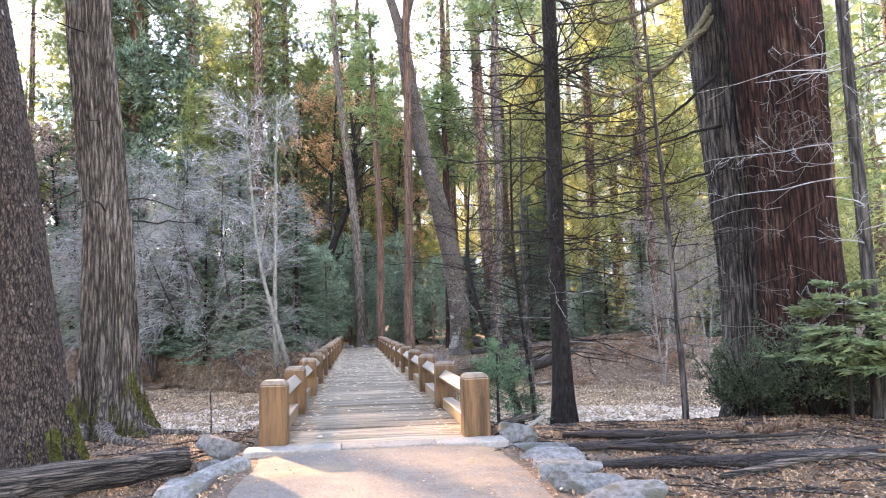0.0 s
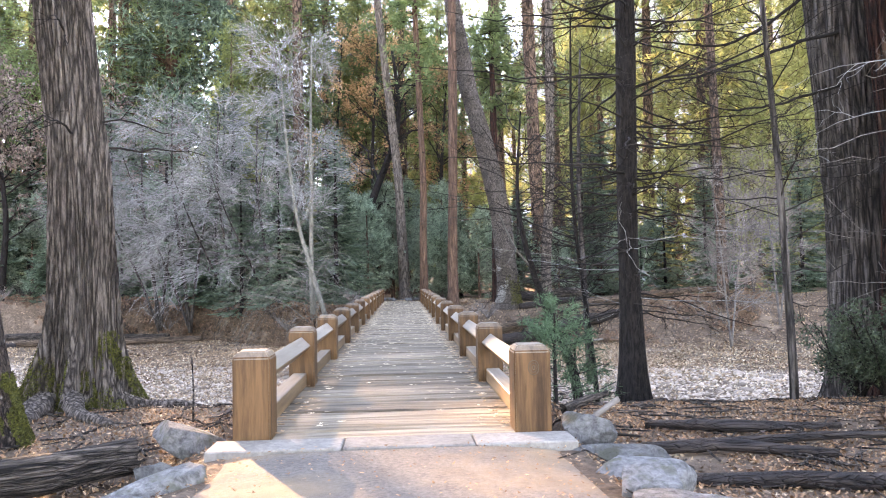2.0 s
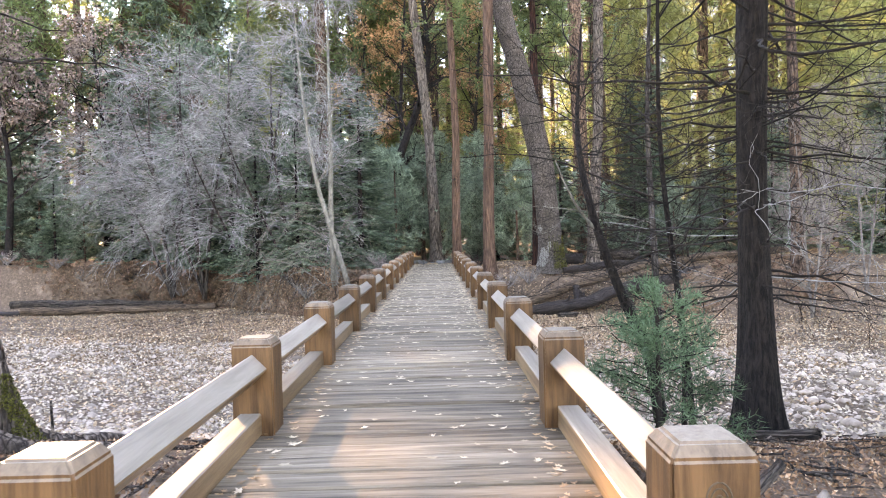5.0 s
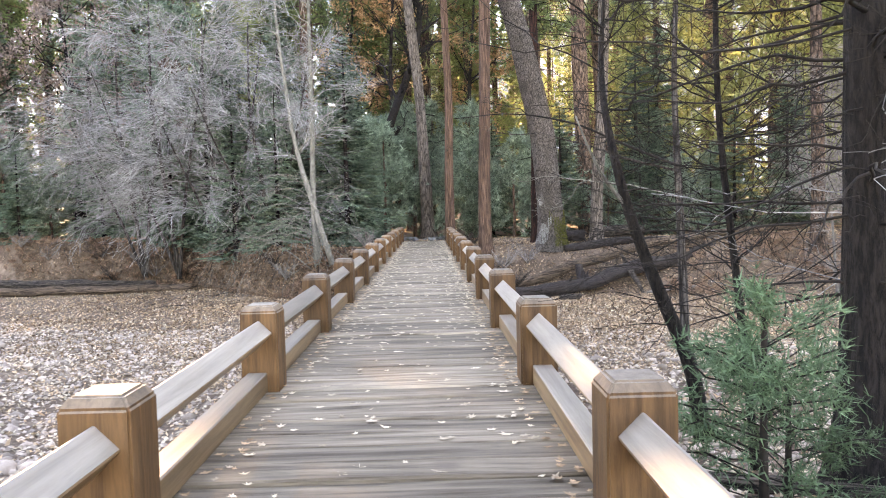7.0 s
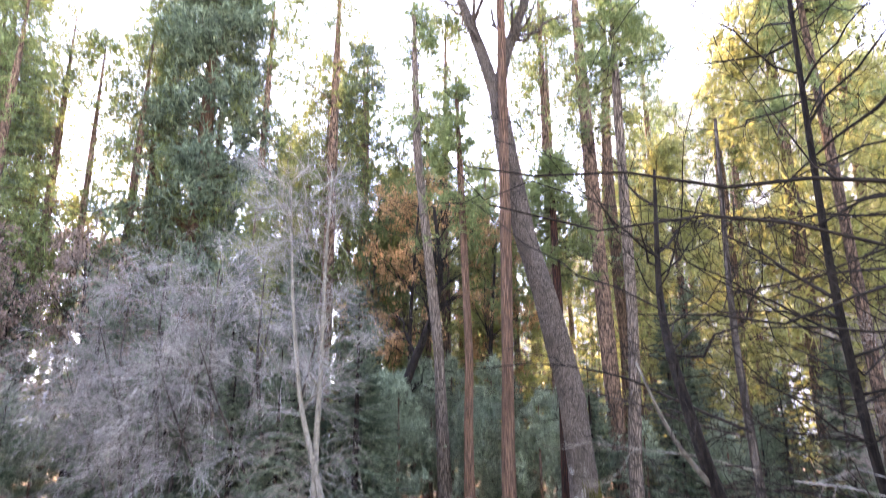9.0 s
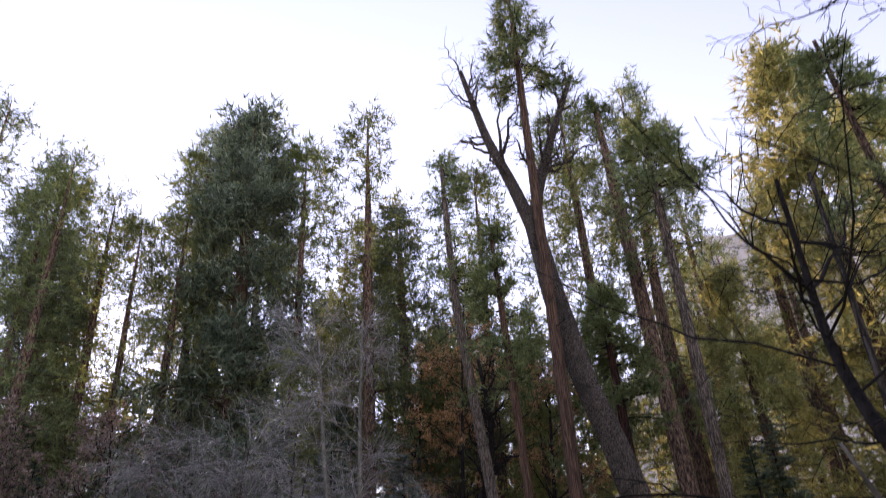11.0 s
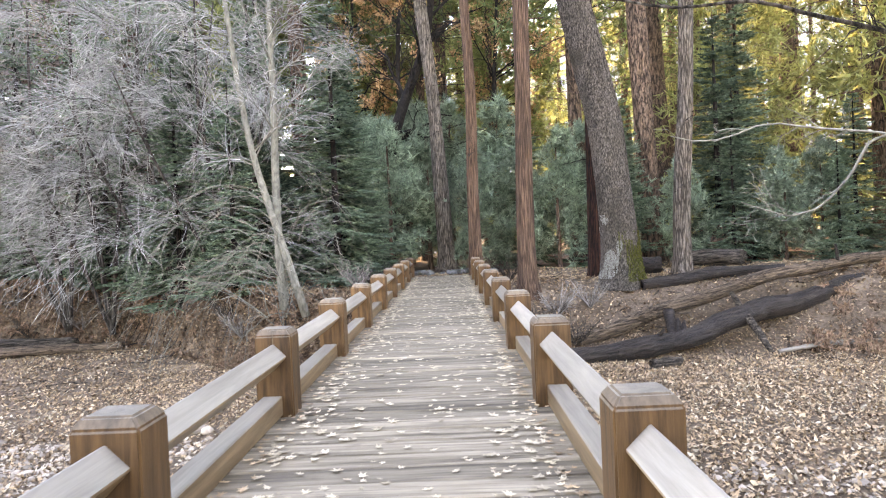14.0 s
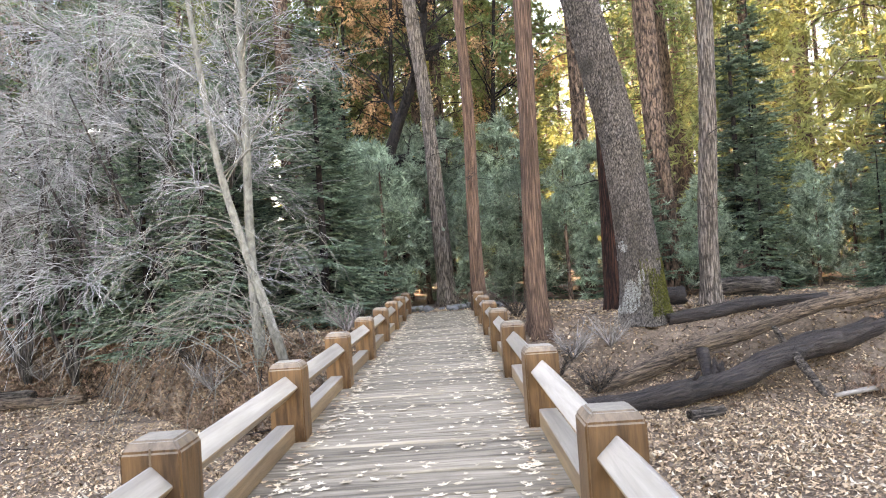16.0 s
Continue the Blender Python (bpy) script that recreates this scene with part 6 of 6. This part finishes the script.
n = 3000
y = 37 * rc.uniform(0, 1, n) ** 0.8
x = np.where(rc.uniform(0, 1, n) < 0.5, rc.uniform(-1, 1, n), np.sign(rc.normal(size=n)) * (1.0 - rc.gamma(1.2, 0.12, n)))
keep = (np.abs(x) < 1.02) & (rc.uniform(0, 1, n) < 0.35 + 0.65 * smooth((y - 3) / 9))
deck_leaves("deck_leaves", "pale dry oak leaves on the deck", x[keep], y[keep], rc.uniform(0.022, 0.062, keep.sum()) * np.where(y[keep] > 14, 1.15, 1.0), M_PALELEAF)
n = 900
y = rc.uniform(0.2, 36, n)
x = np.sign(rc.normal(size=n)) * rc.uniform(0.92, 1.12, n)
deck_leaves("gutter_leaves", "brown leaves gathered along the rails", x, y, rc.uniform(0.025, 0.05, n), M_LITTER)


n = 26000
x = rc.uniform(-20, -2.2, n)
y = np.interp(x, TOE_X, TOE_Y) + rc.uniform(-0.4, 3.8, n)
litter("bank_mould", "dark brown leaf mould on the cut bank", x, y, height(x, y), rc.uniform(0.05, 0.13, n), M_MOULD)
n = 22000
x = rc.uniform(-20, -2.2, n)
y = np.interp(x, TOE_X, TOE_Y) + rc.uniform(-0.4, 3.8, n)
litter("bank_litter", "brown curled leaves on the cut bank", x, y, height(x, y) + 0.02, rc.uniform(0.05, 0.12, n), M_BROWNLEAF, 0.7)
n = 60
x = rc.uniform(-18, -3, n)
y = np.interp(x, TOE_X, TOE_Y) + rc.uniform(-0.2, 1.8, n)
q = np.linspace(0, 1, 6)[None]
tx = x[:, None] + rc.normal(0, 0.5, (n, 1)) * q + np.cumsum(rc.normal(0, 0.05, (n, 6)), 1)
ty = y[:, None] - rc.uniform(0.3, 1.3, (n, 1)) * q
tagged(part("bank_roots", Geo().tubes(np.stack([tx, ty, height(tx, ty) + 0.03 + 0.08 * np.sin(q * 3.1)], -1), rc.uniform(0.006, 0.022, (n, 1)) * np.linspace(1, 0.4, 6)[None], 4).mesh("bank_roots", M_DARKLOG)),
       "dark bare roots hanging from the cut bank", "roots", kind="stuff")


n = 46000
x, y = np.where(rc.uniform(0, 1, n) < 0.55, rc.uniform(1.45, 15, n), rc.uniform(-14, -1.45, n)), rc.uniform(17, 33, n)
keep = fractal(x, y, seed=15, scale=0.9) > -0.45
x, y = x[keep], y[keep]
litter("brown_litter", "dark brown leaf scraps on the creek bed and bank", x, y, height(x, y), rc.uniform(0.035, 0.09, len(x)), M_BROWNLEAF, 0.5)
n = 36000
x, y = np.where(rc.uniform(0, 1, n) < 0.65, rc.uniform(1.45, 10, n), rc.uniform(-8, -1.45, n)), rc.uniform(14, 29, n)
litter("small_litter", "small pinkish-tan leaf scraps on the creek bed", x, y, height(x, y), rc.uniform(0.03, 0.075, n), M_LITTER)


# dry bracken and low brush
def bracken(x, y, r, h, n, seed, name="dry_fern", label="clump of rust-brown dry bracken", mat=None):
    rg = np.random.default_rng(seed)
    ob = thing(name, label, "fern", (x, y, ground_z(x, y)))
    a = rg.uniform(0, 6.28, n)
    q = np.linspace(0, 1, 6)[None, :, None]
    ln = rg.uniform(0.5, 1.1, n)[:, None, None]
    st = np.stack([rg.normal(0, r * 0.5, n), rg.normal(0, r * 0.5, n), np.zeros(n)], 1)
    st[:, 2] = height(st[:, 0] + x, st[:, 1] + y) - ground_z(x, y)
    p = st[:, None] + np.stack([np.cos(a) * r * 0.6, np.sin(a) * r * 0.6, np.full(n, h)], 1)[:, None] * ln * q - np.array([0, 0, h * 0.75]) * ln * q ** 2
    rr = np.full((n, 6), 0.006)
    g = Geo().tubes(p, rr, 3, False)
    crown_tufts(g, p, rg, n * 22, 0.13, 0.035, 2, (0.1, 1), 0.4, 0.0, 0.02)
    part("fronds", g.mesh("fronds", mat or M_FERN, False), ob)


rf = np.random.default_rng(14)
for k in range(16):
    bracken(rf.uniform(9, 18), rf.uniform(26.5, 30), rf.uniform(0.5, 0.9), rf.uniform(0.5, 1.0), 16, 400 + k)
for k in range(10):
    bracken(rf.uniform(-26, -17), 36.5 + rf.uniform(-1, 1.4), rf.uniform(0.6, 1.0), rf.uniform(0.6, 1.0), 16, 500 + k)
for k in range(14):
    bracken(rf.uniform(-17, -6), 35.0 + rf.uniform(-0.8, 0.8), rf.uniform(0.5, 0.9), rf.uniform(0.5, 0.9), 16, 420 + k)
for k in range(34):
    x = rf.uniform(-16, -2.6)
    bracken(x, float(np.interp(x, TOE_X, TOE_Y)) + rf.uniform(0.3, 2.6), rf.uniform(0.4, 0.8), rf.uniform(0.35, 0.7), 14, 520 + k, mat=M_FERN if k % 3 else M_BROWNLEAF)
for k in range(4):
    bracken(rf.uniform(3.6, 7.5), rf.uniform(-2.6, 1.6), 0.28, rf.uniform(0.2, 0.35), 9, 440 + k)
for k, (x, y) in enumerate(((2.7, 28.6), (3.3, 29.4), (3.6, 28.2), (4.3, 29.8), (2.2, 32.0), (-2.4, 30.5), (-2.2, 33.0), (-7.0, 31.6), (-9, 33.2), (-5.5, 29.0), (-12, 35.2), (-14, 35.4), (-16, 35.6), (-18.5, 35.8), (-10, 34.6), (-7.6, 32.2), (-6.2, 30.0), (-13, 34.9), (-15, 35), (-20, 36.2), (-21.5, 36.6), (-23, 36.8), (-17, 36.4))):
    bush("bare_brush", "low tangle of bare brown twigs", x, y, 0.8, 0.9, 26, 0, None, M_SHRUB if k % 2 else M_LOG, 460 + k)
# leafless thicket on the right of the bed and under the far trees
for k, (x, y, h) in enumerate(((14, 24, 5.5), (17.5, 26.5, 7.5), (17, 31, 6.5), (20, 34, 7.0), (23, 29, 6.0))):
    alder("bare_shrub", "leafless grey shrub with fine twigs", 480 + k,
          [[(x, y, ground_z(x, y) - 0.1), (x - 0.3, y, h * 0.4), (x - 0.6, y, h)], [(x, y, ground_z(x, y) - 0.1), (x + 0.5, y, h * 0.4), (x + 0.9, y, h * 0.85)]],
          [0.05, 0.045], 2.0, 1.0, M_SHRUB, M_SHRUB, -0.05, (40, 320, 1200), 0.1, 0.75)

st = thing("dead_stem", "thin upright dead stem in the litter", "twig", gz_at(-2.35, 2.3))
part("stem", Geo().tubes([[(0, 0, -0.1), (0.01, 0, 0.35), (-0.01, 0.01, 0.75)]], [[0.013, 0.011, 0.008]], 6).mesh("stem", M_LOG), st)

# small dead twigs strewn over the banks
n = 1500
x, y = np.concatenate([rc.uniform(1.6, 9, 700), rc.uniform(-9, -1.6, 400), rc.uniform(-12, 12, 400)]), np.concatenate([rc.uniform(-4, 6, 700), rc.uniform(-3, 6, 400), rc.uniform(26, 36, 400)])
keep = np.abs(x) > 1.5
x, y = x[keep], y[keep]
n = len(x)
a, ln = rc.uniform(0, 6.28, n), rc.uniform(0.15, 0.8, n)
q = np.linspace(-0.5, 0.5, 4)[None]
tx = x[:, None] + np.cos(a)[:, None] * ln[:, None] * q + rc.normal(0, 0.02, (n, 4))
ty = y[:, None] + np.sin(a)[:, None] * ln[:, None] * q + rc.normal(0, 0.02, (n, 4))
tz = height(tx, ty) + 0.025 + rc.uniform(0, 0.03, (n, 4))
tagged(part("fallen_twigs", Geo().tubes(np.stack([tx, ty, tz], -1), np.repeat(rc.uniform(0.004, 0.014, n)[:, None], 4, 1), 4).mesh("fallen_twigs", M_LOG)),
       "dead twigs strewn over the leaf litter", "twigs", kind="stuff")
